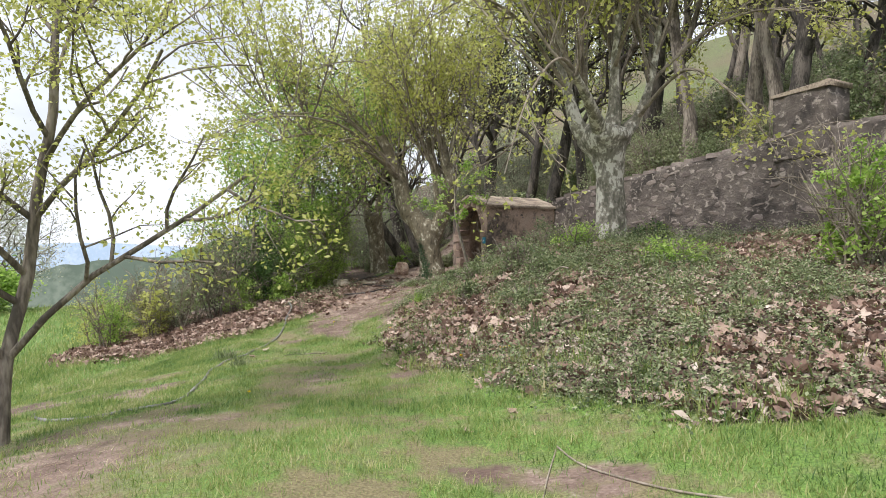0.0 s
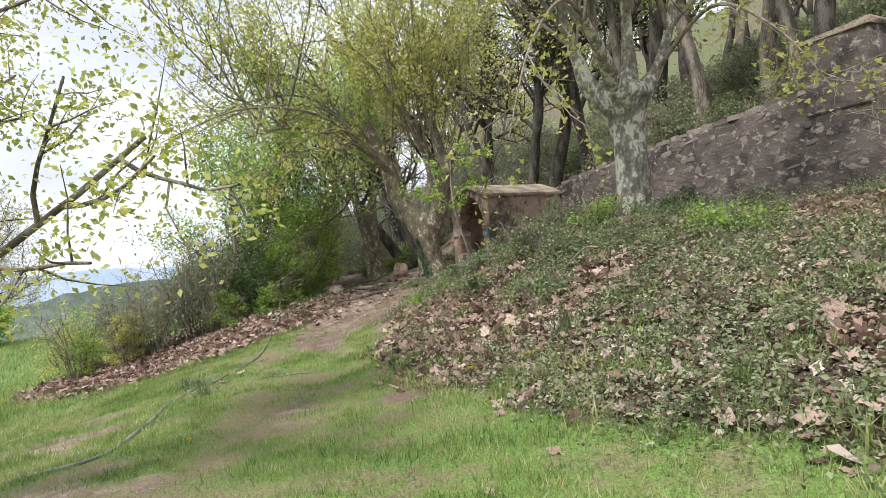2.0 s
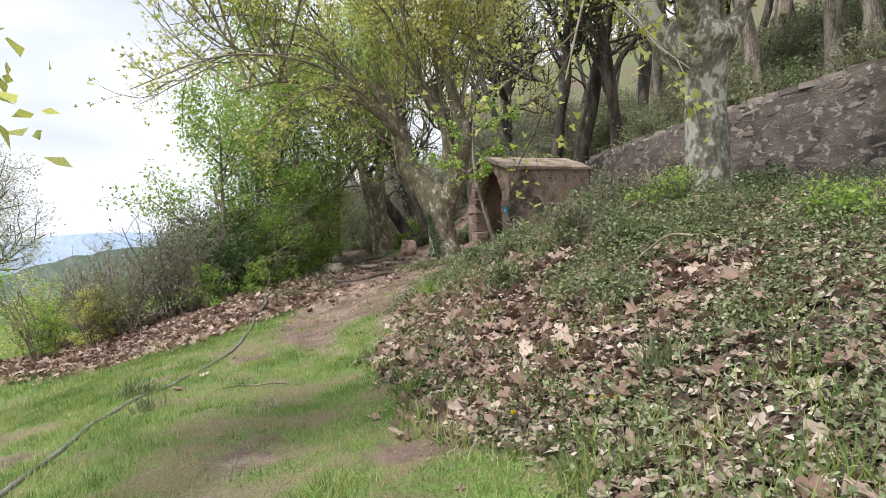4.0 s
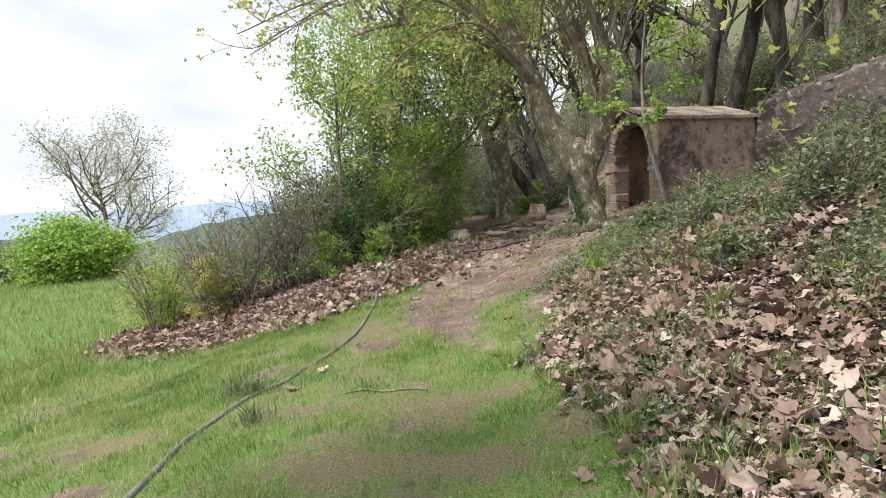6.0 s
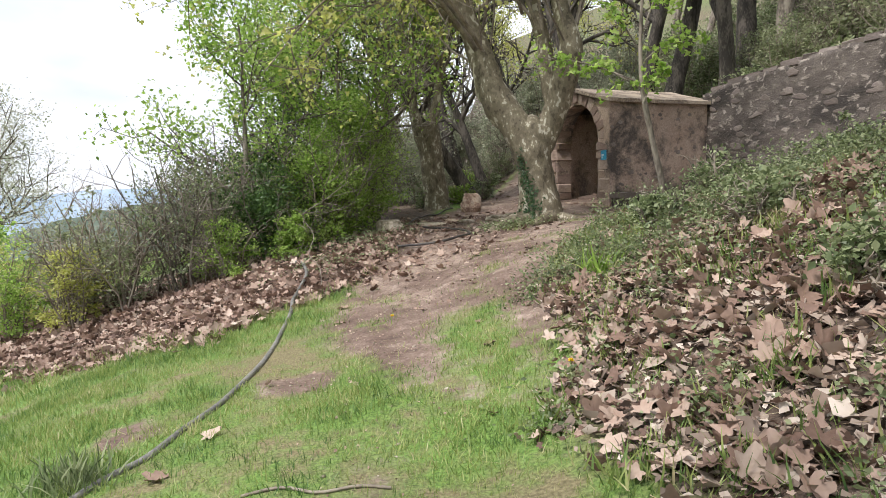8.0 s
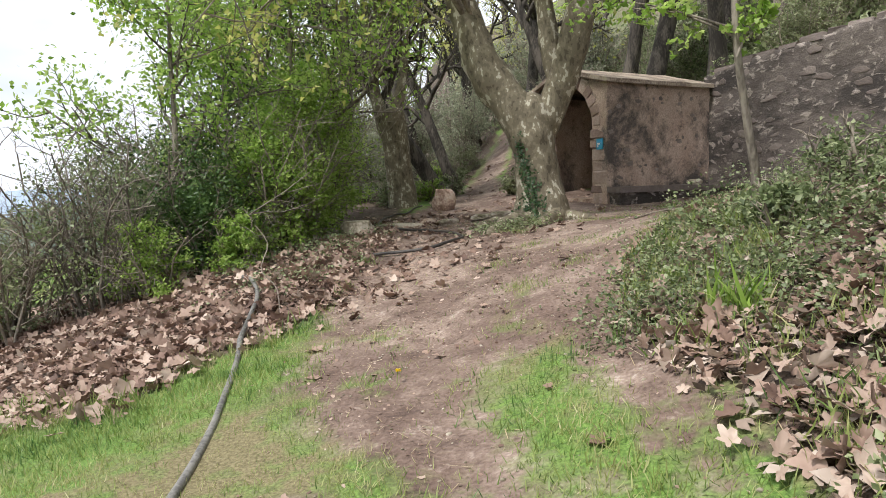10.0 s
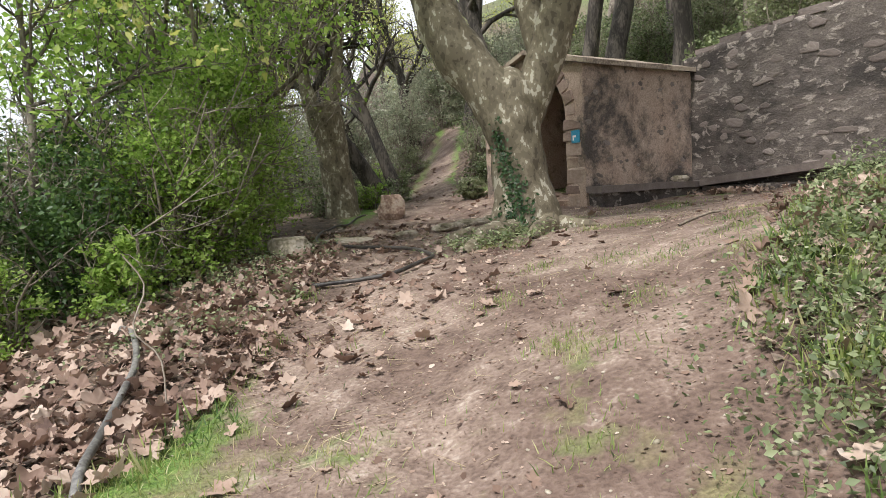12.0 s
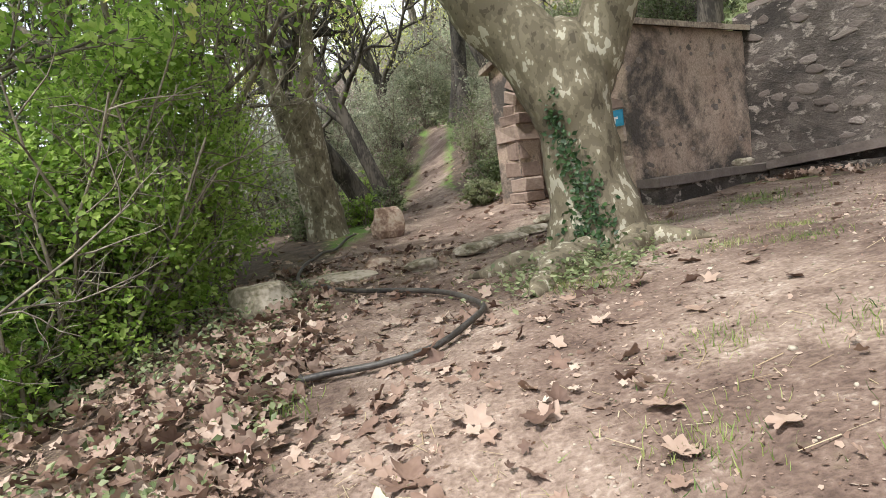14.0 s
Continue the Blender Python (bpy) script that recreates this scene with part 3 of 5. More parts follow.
wall = tagged(new("wall_east", rough_slab("wall_east", -0.3, 20, 0.3, WALL_TOP, 0.0, 0.55, M_WALL)), "tall weathered rubble retaining wall with flaking render", "wall", kind="structure")
pier = tagged(new("wall_pier", rough_slab("wall_pier", 8.5, 9.75, 3.6, lambda s: np.interp(s, [8.38, 10], [5.0, 5.08]), -0.03, 0.62, M_WALL, 0.1, 0.02, 0.01, 5)), "raised grey masonry block on the retaining wall", "wall", kind="structure")
part("coping", rough_slab("coping", 8.44, 9.82, 5.0, lambda s: np.interp(s, [8.3, 10.1], [5.055, 5.14]), -0.06, 0.66, M_ROOF, 0.1, 0.01, 0.005, 6), pier, "thin stone coping")

# ---------------------------------------------------------------- spring house with an arched door
HUT = pose(1.45, 21.15, 0.0, 0, 0, math.degrees(math.atan2(0.405, 0.914)))
HW, HL, EAVE, RIDGE, BASE = 2.65, 2.66, 3.14, 3.52, 0.55
hut = tagged(new("spring_house"), "small stone spring house with arched doorway, stained plaster walls", "stone hut")
hut.matrix_basis = HUT
# local x runs back into the slope, local y along the front; the front right corner is the origin
O0, O1, SPRING_Z = 0.42, 2.14, 2.36
OC, ORAD = (O0 + O1) / 2, (O1 - O0) / 2


def hut_front(x0, x1, mat, name):
    bm = bmesh.new()
    outline = [(0, BASE), (0, EAVE), (HW / 2, RIDGE), (HW, EAVE), (HW, BASE), (O1, BASE)]
    outline += [(OC + ORAD * math.cos(a), SPRING_Z + ORAD * math.sin(a)) for a in np.linspace(0, math.pi, 19)]
    outline += [(O0, BASE)]
    f = bm.faces.new([bm.verts.new((x0, y, z)) for y, z in outline])
    ext = bmesh.ops.extrude_face_region(bm, geom=[f])
    bmesh.ops.translate(bm, verts=[v for v in ext["geom"] if isinstance(v, bmesh.types.BMVert)], vec=(x1 - x0, 0, 0))
    bmesh.ops.triangulate(bm, faces=[g for g in bm.faces if len(g.verts) > 4])
    return bm_mesh(name, bm, mat)


def rough_box(x0, x1, y0, y1, z0, z1, mat, name, cut=0.12, amount=0.012, seed=0, bevel=0.012):
    """A block with worn edges and an uneven face."""
    bm = bmesh.new()
    bmesh.ops.create_cube(bm, size=1)
    for v in bm.verts:
        v.co = Vector(((x0 + x1) / 2 + v.co.x * (x1 - x0), (y0 + y1) / 2 + v.co.y * (y1 - y0), (z0 + z1) / 2 + v.co.z * (z1 - z0)))
    for axis, size in enumerate((x1 - x0, y1 - y0, z1 - z0)):
        n = int(size / cut)
        for k in range(1, n):
            co = Vector((x0, y0, z0))
            co[axis] += size * k / n
            no = Vector((0, 0, 0))
            no[axis] = 1
            bmesh.ops.bisect_plane(bm, geom=bm.verts[:] + bm.edges[:] + bm.faces[:], plane_co=co, plane_no=no)
    for v in bm.verts:
        p = v.co * 3.1 + Vector((seed, seed * 0.7, 0))
        v.co += Vector((noise.noise(p), noise.noise(p + Vector((9, 0, 0))), noise.noise(p + Vector((0, 9, 0))))) * amount
    return bm_mesh(name, bm, mat)


part("front_wall", hut_front(0.0, 0.42, M_HUT, "front_wall"), hut, "plastered front with round arch")
part("side_wall", rough_box(0.42, HL + 0.1, 0.0, 0.4, BASE, EAVE, M_HUT, "side_wall", 0.15, 0.012, 2), hut, "pinkish plaster with black damp stains")
part("side_wall", rough_box(0.42, HL + 0.1, HW - 0.4, HW, BASE, EAVE, M_HUT, "side_wall", 0.2, 0.012, 4), hut)
part("back_wall", rough_box(HL - 0.25, HL + 0.08, 0.4, HW - 0.4, BASE, EAVE + 0.1, M_REDSTONE, "back_wall", 0.2, 0.03, 6), hut, "dark interior stone wall")
part("floor", rough_box(0.02, HL - 0.2, 0.3, HW - 0.3, BASE - 0.05, 1.0, M_ROCK, "floor", 0.3, 0.01, 7), hut, "worn stone floor")
for side in (0, 1):
    bm = bmesh.new()
    ya, yb = (-0.12, HW / 2) if side == 0 else (HW + 0.12, HW / 2)
    slope = (RIDGE - EAVE) / (HW / 2)
    za, zb = EAVE - 0.12 * slope + 0.01, RIDGE + 0.01
    v = [bm.verts.new(p) for p in ((-0.1, ya, za), (HL + 0.1, ya, za), (HL + 0.1, yb, zb), (-0.1, yb, zb))]
    f = bm.faces.new(v)
    ext = bmesh.ops.extrude_face_region(bm, geom=[f])
    bmesh.ops.translate(bm, verts=[g for g in ext["geom"] if isinstance(g, bmesh.types.BMVert)], vec=(0, 0, 0.075))
    bmesh.ops.subdivide_edges(bm, edges=bm.edges[:], cuts=7, use_grid_fill=True)
    for g in bm.verts:
        g.co.z += 0.012 * noise.noise(g.co * 3 + Vector((side * 5, 0, 0)))
    part("roof_slope", bm_mesh("roof_slope", bm, M_ROOF), hut, "thin flat roof slab, mossy grey-brown")

# stone bench running along the hut's side and the wall's foot
bench = tagged(new("stone_bench"), "low stone bench ledge built along the foot of the wall", "stone bench")
bench.matrix_basis = HUT
part("seat_slab", rough_box(-0.02, HL - 0.02, -0.34, -0.012, 1.11, 1.22, M_STONE, "seat_slab", 0.14, 0.018, 11), bench, "worn grey stone slab")
part("base", rough_box(0.04, HL - 0.02, -0.28, -0.012, 0.5, 1.108, M_WALL, "base", 0.16, 0.015, 12), bench)
rising = rough_box(HL - 0.34, HL - 0.012, -3.4, -0.36, 1.12, 1.24, M_STONE, "seat_slab", 0.14, 0.018, 13)
for v in rising.vertices:
    v.co.z -= (v.co.y + 0.36) * 0.085
part("seat_slab", rising, bench, "worn grey stone slab")
part("base", rough_box(HL - 0.28, HL - 0.012, -3.4, -0.36, 0.5, 1.118, M_WALL, "base", 0.16, 0.015, 14), bench)

sign = tagged(new("wall_plaque"), "small square blue enamel plaque with white mark", "sign")
sign.matrix_basis = HUT @ pose(-0.03, 0.17, 2.02)
plate = part("plate", rough_box(-0.012, 0.012, -0.085, 0.085, -0.1, 0.1, M_SIGN, "plate", 1, 0, 0), sign)
part("white_mark", rough_box(-0.018, -0.0125, -0.02, 0.05, -0.01, 0.02, M_WHITE, "white_mark", 1, 0, 0), plate, "white painted arrow bar")
part("white_mark", rough_box(-0.018, -0.0125, 0.025, 0.05, -0.06, -0.012, M_WHITE, "white_mark", 1, 0, 0), plate)


# ---------------------------------------------------------------- trees
def unit(v):
    return v / (np.linalg.norm(v) + 1e-9)


def grow(out, tips, rng, p, d, length, r0, level, last, up=0.12, wobble=0.16, kids=(5, 4, 4), ratio=0.6, spread=0.75, bare=0.25):
    n = 5 if level < last else 3
    pts, dd = [np.array(p, float)], unit(np.array(d, float))
    for i in range(n):
        dd = unit(dd + wobble * rng.normal(size=3) + np.array([0, 0, up]))
        pts.append(pts[-1] + dd * length / n)
    pts = np.array(pts)
    out.add(pts, np.linspace(r0, r0 * (0.45 if level < last else 0.25), n + 1), 7 if r0 > 0.05 else (5 if r0 > 0.015 else 3))
    if level == last:
        tips.append(pts[1:])
        return
    k = kids[min(level, len(kids) - 1)]
    for j in range(k):
        f = bare + (1 - bare) * (j + rng.random()) / k
        i = min(int(f * n), n - 1)
        at = pts[i] + (pts[i + 1] - pts[i]) * (f * n - i)
        side = unit(np.cross(dd, rng.normal(size=3)))
        grow(out, tips, rng, at, unit(dd * (1 - 0.45 * spread) + side * spread), length * ratio * rng.uniform(0.7, 1.2) * (1.15 - 0.4 * f), r0 * (0.62 - 0.2 * f), level + 1, last, up, wobble, kids, ratio, spread, bare)


def leaves(tips, rng, per, size, jitter, tilt=1.2, shape=KITE):
    P = np.concatenate(tips)
    P = np.repeat(P, per, 0) + rng.normal(size=(len(P) * per, 3)) * jitter
    return scatter(P, size * rng.uniform(0.55, 1.3, len(P)), shape, rng, tilt)


def knobbly(pts, radii, sides, rng, amount=0.06):
    """A thick trunk or limb with burrs."""
    tb = Tubes()
    q = spline(np.column_stack([pts, radii]), len(pts) * 5)
    tb.add(q[:, :3], q[:, 3], sides)
    V = np.concatenate(tb.V)
    for i in range(len(V)):
        c = q[i // sides, :3]
        v = Vector(V[i] * 3.2)
        V[i] = c + (V[i] - c) * (1 + amount * (noise.noise(v) * 1.6 + noise.noise(v * 2.7)))
    tb.V = [V]
    return tb


def plane_tree(x, y, label, trunk, limbs, shoots, seed, bark, leaf=M_SPRING, per=2, leaf_size=0.085, shoot_len=(2.2, 3.6), up=0.16, kids=(7, 4)):
    """A pollarded plane: trunk and limbs as rows of x, y, z, radius from the foot; shoots spring from the limbs' ends."""
    rng = np.random.default_rng(seed)
    z0 = ground_z(x, y)
    tree = thing("plane_tree", x, y, z0 - 0.05, label, "tree", "pollarded plane trees")
    tr = np.array(trunk, float)
    part("trunk", knobbly(tr[:, :3], tr[:, 3], 22, rng).mesh("trunk", bark), tree)
    twigs, tips = Tubes(), []
    for row in limbs:
        lb = np.array(row, float)
        part("limb", knobbly(lb[:, :3], lb[:, 3], 14, rng, 0.09).mesh("limb", bark), tree)
        end, way = lb[-1, :3], unit(lb[-1, :3] - lb[-2, :3])
        for k in range(shoots):
            f = rng.uniform(0.6, 1.0)
            i = min(int(f * (len(lb) - 1)), len(lb) - 2)
            at = lb[i, :3] + (lb[i + 1, :3] - lb[i, :3]) * (f * (len(lb) - 1) - i)
            d = unit(way * 0.5 + np.array([0, 0, 1.3]) + rng.normal(size=3) * 0.75)
            d[2] = max(d[2], 0.45)
            grow(twigs, tips, rng, at, d, rng.uniform(*shoot_len), rng.uniform(0.016, 0.036), 0, 2, up, 0.1, kids, 0.42, 0.7, 0.2)
    part("branch_network", twigs.mesh("branch_network", M_TWIG), tree, "slender pale shoots")
    V, F = leaves(tips, rng, per, leaf_size, 0.10, shape=PALM if leaf is M_SPRING else KITE)
    part("crown", mesh_of("crown", V, F, leaf), tree, "sparse yellow-green spring leaves")
    return tree


forked_plane = plane_tree(-0.35, 18.4, "old mottled plane tree forking low, ivy on its trunk",
           [(0.08, 0, -0.1, 0.58), (0.06, 0, 0.1, 0.46), (0.03, 0, 0.4, 0.36), (-0.02, 0, 0.9, 0.295), (-0.06, 0, 1.3, 0.31), (-0.08, 0, 1.6, 0.28), (-0.08, 0, 1.8, 0.16), (-0.08, 0, 1.88, 0.03)],
           [[(-0.06, 0, 0.8, 0.2), (-0.15, 0, 1.3, 0.28), (-0.38, 0.08, 1.75, 0.28), (-0.68, 0.2, 2.2, 0.275), (-0.9, 0.35, 2.85, 0.24), (-1.15, 0.4, 3.6, 0.19), (-1.45, 0.4, 4.3, 0.14)],
            [(0.0, 0, 0.9, 0.18), (0.08, 0, 1.4, 0.23), (0.29, -0.05, 1.85, 0.215), (0.47, -0.18, 2.45, 0.21), (0.56, -0.25, 2.95, 0.19), (0.42, -0.15, 3.5, 0.15), (0.3, 0, 4.2, 0.11)],
            [(0.3, 0.0, 1.95, 0.15), (0.22, 0.12, 2.5, 0.15), (0.16, 0.2, 3.1, 0.13), (-0.1, 0.3, 4.2, 0.09)],
            [(-0.9, 0.35, 3.1, 0.08), (-2.0, -0.2, 3.9, 0.05), (-3.2, -1.0, 4.1, 0.03), (-4.1, -1.6, 3.8, 0.018)]],
           10, 3, M_PLANE, per=5, leaf_size=0.07, shoot_len=(3.0, 5.2), kids=(7, 4))
bank_plane = plane_tree(2.95, 11.4, "pale mottled pollarded plane tree on the bank",
           [(0.0, 0, -0.1, 0.38), (0.0, 0, 0.15, 0.30), (0.02, 0, 0.7, 0.255), (0.0, 0, 1.3, 0.25), (-0.03, 0, 1.62, 0.30), (-0.08, 0, 1.9, 0.46), (-0.1, 0, 2.1, 0.40), (-0.08, 0, 2.2, 0.1)],
           [[(-0.2, 0, 1.85, 0.22), (-0.55, 0, 2.15, 0.14), (-0.72, 0.1, 2.8, 0.09), (-1.0, 0.2, 3.9, 0.06)],
            [(0.0, 0, 1.9, 0.22), (0.08, 0, 2.4, 0.12), (0.12, 0.1, 3.2, 0.08), (0.2, 0.1, 4.2, 0.06)],
            [(0.15, 0, 1.95, 0.18), (0.5, 0.1, 2.3, 0.1), (0.8, 0.2, 3.0, 0.07), (0.95, 0.2, 4.0, 0.05)],
            [(-0.15, -0.1, 1.9, 0.16), (-0.5, -0.8, 2.3, 0.1), (-0.9, -1.4, 2.7, 0.06)]],
           10, 4, M_PLANE_PALE, per=4, leaf_size=0.085, shoot_len=(2.5, 4.5), kids=(7, 4))
plane_tree(-2.5, 24.6, "thick leaning plane trunk with cut top and shoots",
           [(0.10, 0, -0.1, 0.42), (0.07, 0, 0.2, 0.35), (0.0, 0, 0.9, 0.31), (-0.08, 0, 1.6, 0.32), (-0.16, 0, 2.1, 0.37), (-0.2, 0, 2.3, 0.31), (-0.22, 0, 2.36, 0.05)],
           [[(-0.3, 0, 2.0, 0.2), (-0.5, 0.1, 2.7, 0.13), (-0.6, 0.2, 3.8, 0.08)], [(-0.1, 0, 2.1, 0.2), (0.1, 0.1, 2.8, 0.13), (0.25, 0.2, 4.0, 0.07)]],
           10, 6, M_PLANE, M_BRIGHT, per=5, leaf_size=0.085, shoot_len=(2.0, 4.5), kids=(8, 4))


def bough(tree, rows, seed, leaf, per=3, size=0.06, shoots=15):
    """A long outer branch that arches over and hangs, leafy twigs all along its outer half."""
    rng = np.random.default_rng(seed)
    tw, tips = Tubes(), []
    line = spline(rows, 22)
    tw.add(line[:, :3], line[:, 3] * 0.55, 7)
    for k in range(shoots):
        i = int(rng.integers(5, 21))
        way = unit(line[i + 1, :3] - line[i, :3])
        grow(tw, tips, rng, line[i, :3], way * 0.8 + rng.normal(size=3) * np.array([0.7, 0.7, 0.45]) + (0, 0, 0.05), rng.uniform(0.6, 1.7), 0.011, 1, 2, -0.03, 0.16, (4, 4), 0.5, 0.75, 0.15)
    limb = part("bough", tw.mesh("bough", M_TWIG), tree, "long hanging bough")
    V, F = leaves(tips, rng, per, size, 0.06, 1.0, PALM)
    part("bough_leaves", mesh_of("bough_leaves", V, F, leaf), limb, "yellow-green young leaves")


for k, rows in enumerate(([(-0.9, 0.3, 2.9, 0.08), (-2.2, -1.2, 4.2, 0.055), (-3.7, -2.8, 4.2, 0.035), (-5.0, -4.2, 3.3, 0.015)],
                          [(-0.9, 0.3, 3.1, 0.07), (-2.4, -0.6, 4.6, 0.05), (-4.2, -1.6, 4.4, 0.03), (-5.6, -2.6, 3.4, 0.012)],
                          [(-0.8, 0.3, 2.9, 0.07), (-1.8, -1.2, 3.9, 0.045), (-2.9, -2.1, 3.4, 0.03), (-3.8, -2.7, 2.2, 0.012)],
                          [(-1.1, 0.4, 3.5, 0.07), (-2.4, 0.0, 5.2, 0.05), (-4.0, -0.8, 5.6, 0.03), (-5.4, -1.6, 5.2, 0.012)],
                          [(-0.2, 0.2, 3.6, 0.06), (-0.9, -1.2, 5.2, 0.045), (-1.6, -2.8, 5.5, 0.03), (-2.4, -4.2, 5.0, 0.012)],
                          [(-1.0, 0.4, 3.3, 0.07), (-2.6, -0.2, 4.9, 0.05), (-4.2, -0.7, 4.9, 0.03), (-5.9, -1.2, 4.0, 0.012)],
                          [(-0.9, 0.3, 3.0, 0.06), (-1.7, -0.4, 3.7, 0.04), (-2.7, -0.9, 3.5, 0.025), (-3.5, -1.3, 2.7, 0.01)])):
    bough(forked_plane, rows, 300 + k, M_SPRING)
for k, rows in enumerate(([(-0.5, -0.8, 2.3, 0.07), (-1.1, -1.5, 2.9, 0.05), (-1.7, -2.1, 2.2, 0.03), (-2.1, -2.5, 1.0, 0.012)],
                          [(0.5, 0.1, 2.3, 0.07), (1.0, -0.9, 2.9, 0.05), (1.5, -1.6, 2.3, 0.03), (1.9, -2.1, 1.3, 0.012)],
                          [(0.12, 0.1, 3.2, 0.07), (0.2, -1.2, 4.2, 0.05), (0.3, -2.6, 4.3, 0.03), (0.4, -3.8, 3.7, 0.012)],
                          [(0.8, 0.2, 3.0, 0.07), (1.8, 0.0, 3.9, 0.05), (2.8, -0.4, 4.1, 0.03), (3.8, -0.8, 3.6, 0.012)],
                          [(-0.72, 0.1, 2.8, 0.07), (-1.7, -0.5, 3.9, 0.05), (-2.8, -0.9, 4.2, 0.03), (-3.8, -1.3, 3.8, 0.012)])):
    bough(bank_plane, rows, 320 + k, M_SPRING, 3, 0.058, 11 if k < 2 else 16)


def wild_tree(name, label, x, y, z, seed, tall, r, bark, leaf, per, leaf_size, lean=(0, 0), kids=(7, 5, 4), up=0.1, bare=0.35, group="", ratio=0.5, jitter=0.14, last=3, spread=0.8, stem_up=0.25):
    """A free-grown tree: a wandering trunk, boughs, twigs and leaves."""
    rng = np.random.default_rng(seed)
    tree = thing(name, x, y, z - 0.05, label, "tree", group)
    stem, pts, d = Tubes(), [np.zeros(3)], unit(np.array([lean[0], lean[1], 1.0]))
    for i in range(8):
        d = unit(d + rng.normal(size=3) * 0.09 + np.array([lean[0], lean[1], stem_up]) * 0.25)
        pts.append(pts[-1] + d * tall / 8)
    rad = np.linspace(r, r * 0.3, 9)
    rad[0] *= 1.35
    q = spline(np.column_stack([pts, rad]), 25)
    stem.add(q[:, :3], q[:, 3], 10, 0.04, rng)
    part("trunk", stem.mesh("trunk", bark), tree)
    tw, tips = Tubes(), []
    for k in range(kids[0] * 2):
        f = bare + (1 - bare) * (k + rng.random()) / (kids[0] * 2)
        i = min(int(f * 24), 24)
        side = unit(np.array([*rng.normal(size=2), 0.25]))
        grow(tw, tips, rng, q[i, :3], side * spread + np.array([0, 0, 0.5]), tall * ratio * rng.uniform(0.6, 1.1) * (1.2 - 0.7 * f), q[i, 3] * 0.6, 1, last, up, 0.18, kids, 0.5, 0.8)
    part("branch_network", tw.mesh("branch_network", bark), tree)
    if per:
        V, F = leaves(tips, rng, per, leaf_size, jitter)
        part("crown", mesh_of("crown", V, F, leaf), tree)
    return tree


# slender young tree beside the lawn
wild_tree("young_tree", "slender young tree with fresh pale green leaves on the lawn", -3.75, 5.45, ground_z(-3.75, 5.45), 12, 6.0, 0.065, M_BARK, M_SPRING, 24, 0.046, (0.02, 0.0), (9, 6, 4), 0.05, 0.10, ratio=0.46, jitter=0.09, spread=1.0)

# sapling on the lip of the bank
def sapling(x, y, seed):
    """A thin leaning stem with a few level branches, its leaves in tufts at their ends."""
    rng = np.random.default_rng(seed)
    tree = thing("sapling", x, y, ground_z(x, y) - 0.03, "thin grey sapling with bright green leaves on the bank", "tree")
    stem = Tubes()
    line = spline([(0, 0, -0.05, 0.042), (-0.08, -0.1, 0.3, 0.035), (-0.22, -0.2, 0.8, 0.03), (-0.34, -0.3, 1.3, 0.025), (-0.36, -0.32, 1.9, 0.018), (-0.3, -0.3, 2.6, 0.012)], 26)
    stem.add(line[:, :3], line[:, 3], 9, 0.05, rng)
    part("trunk", stem.mesh("trunk", M_BARK), tree)
    tw, tips = Tubes(), []
    for start, end in (((-0.33, -0.28, 1.25), (-0.9, 0.3, 1.62)), ((-0.34, -0.3, 1.3), (-1.25, 0.5, 1.75)), ((-0.35, -0.3, 1.5), (0.1, -0.2, 1.72)), ((-0.35, -0.3, 1.6), (-0.75, -0.3, 2.1)), ((-0.34, -0.3, 1.8), (-0.1, -0.5, 2.4)), ((-0.33, -0.3, 2.0), (0.3, 0.1, 2.3)), ((-0.33, -0.3, 1.1), (-0.2, -0.35, 1.35))):
        a, b = np.array(start), np.array(end)
        pts = spline([a, a * 0.5 + b * 0.5 + (0, 0, 0.06), b], 8)
        tw.add(pts, np.linspace(0.011, 0.004, 8), 5)
        for k in range(9):
            p = pts[int(rng.integers(2, 8))]
            grow(tw, tips, rng, p, unit(b - a) + rng.normal(size=3) * 0.6, rng.uniform(0.12, 0.3), 0.004, 1, 1, 0.02, 0.2)
    part("branch_network", tw.mesh("branch_network", M_BARK), tree)
    V, F = leaves(tips, rng, 5, 0.05, 0.035, 0.9, PALM)
    part("crown", mesh_of("crown", V, F, M_BRIGHT), tree, "tufts of fresh bright green leaves")


sapling(0.62, 14.23, 5)

# leaning ivy-grown trunks behind the plane
wild_tree("woodland_tree", "dark leaning ivy-covered trunk behind the path", -1.45, 26.2, ground_z(-1.45, 26.2), 8, 6.5, 0.22, M_DARKBARK, M_GREYLEAF, 1, 0.06, (-0.28, 0), (6, 4, 3), 0.05, 0.45)
wild_tree("woodland_tree", "dark leaning trunk with tangled bare boughs", -1.0, 28.0, ground_z(-1.0, 28.0), 9, 6.0, 0.18, M_DARKBARK, M_GREYLEAF, 1, 0.05, (-0.2, 0), (6, 5, 4), 0.05, 0.35)

# ---------------------------------------------------------------- wood on the slope
stock = []
for k in range(4):
    stock.append(wild_tree("woodland_tree", "dark-trunked tree with thin grey-green foliage on the slope", *[(9.0, 16.5), (4.6, 27.5), (3.0, 31.5), (8.2, 21.5)][k], ground_z(*[(9.0, 16.5), (4.6, 27.5), (3.0, 31.5), (8.2, 21.5)][k]), 20 + k, [11, 13, 10, 12][k], [0.27, 0.3, 0.2, 0.24][k], M_DARKBARK if k < 3 else M_BARK, M_GREYLEAF if k % 2 else M_SPRING, 4, 0.16, ((0.15, 0.05, -0.1, 0.0)[k], 0), (7, 5, 4), 0.12, (0.22, 0.4, 0.3, 0.3)[k], "trees on the wooded slope", jitter=0.28, ratio=0.42))
rng = np.random.default_rng(77)
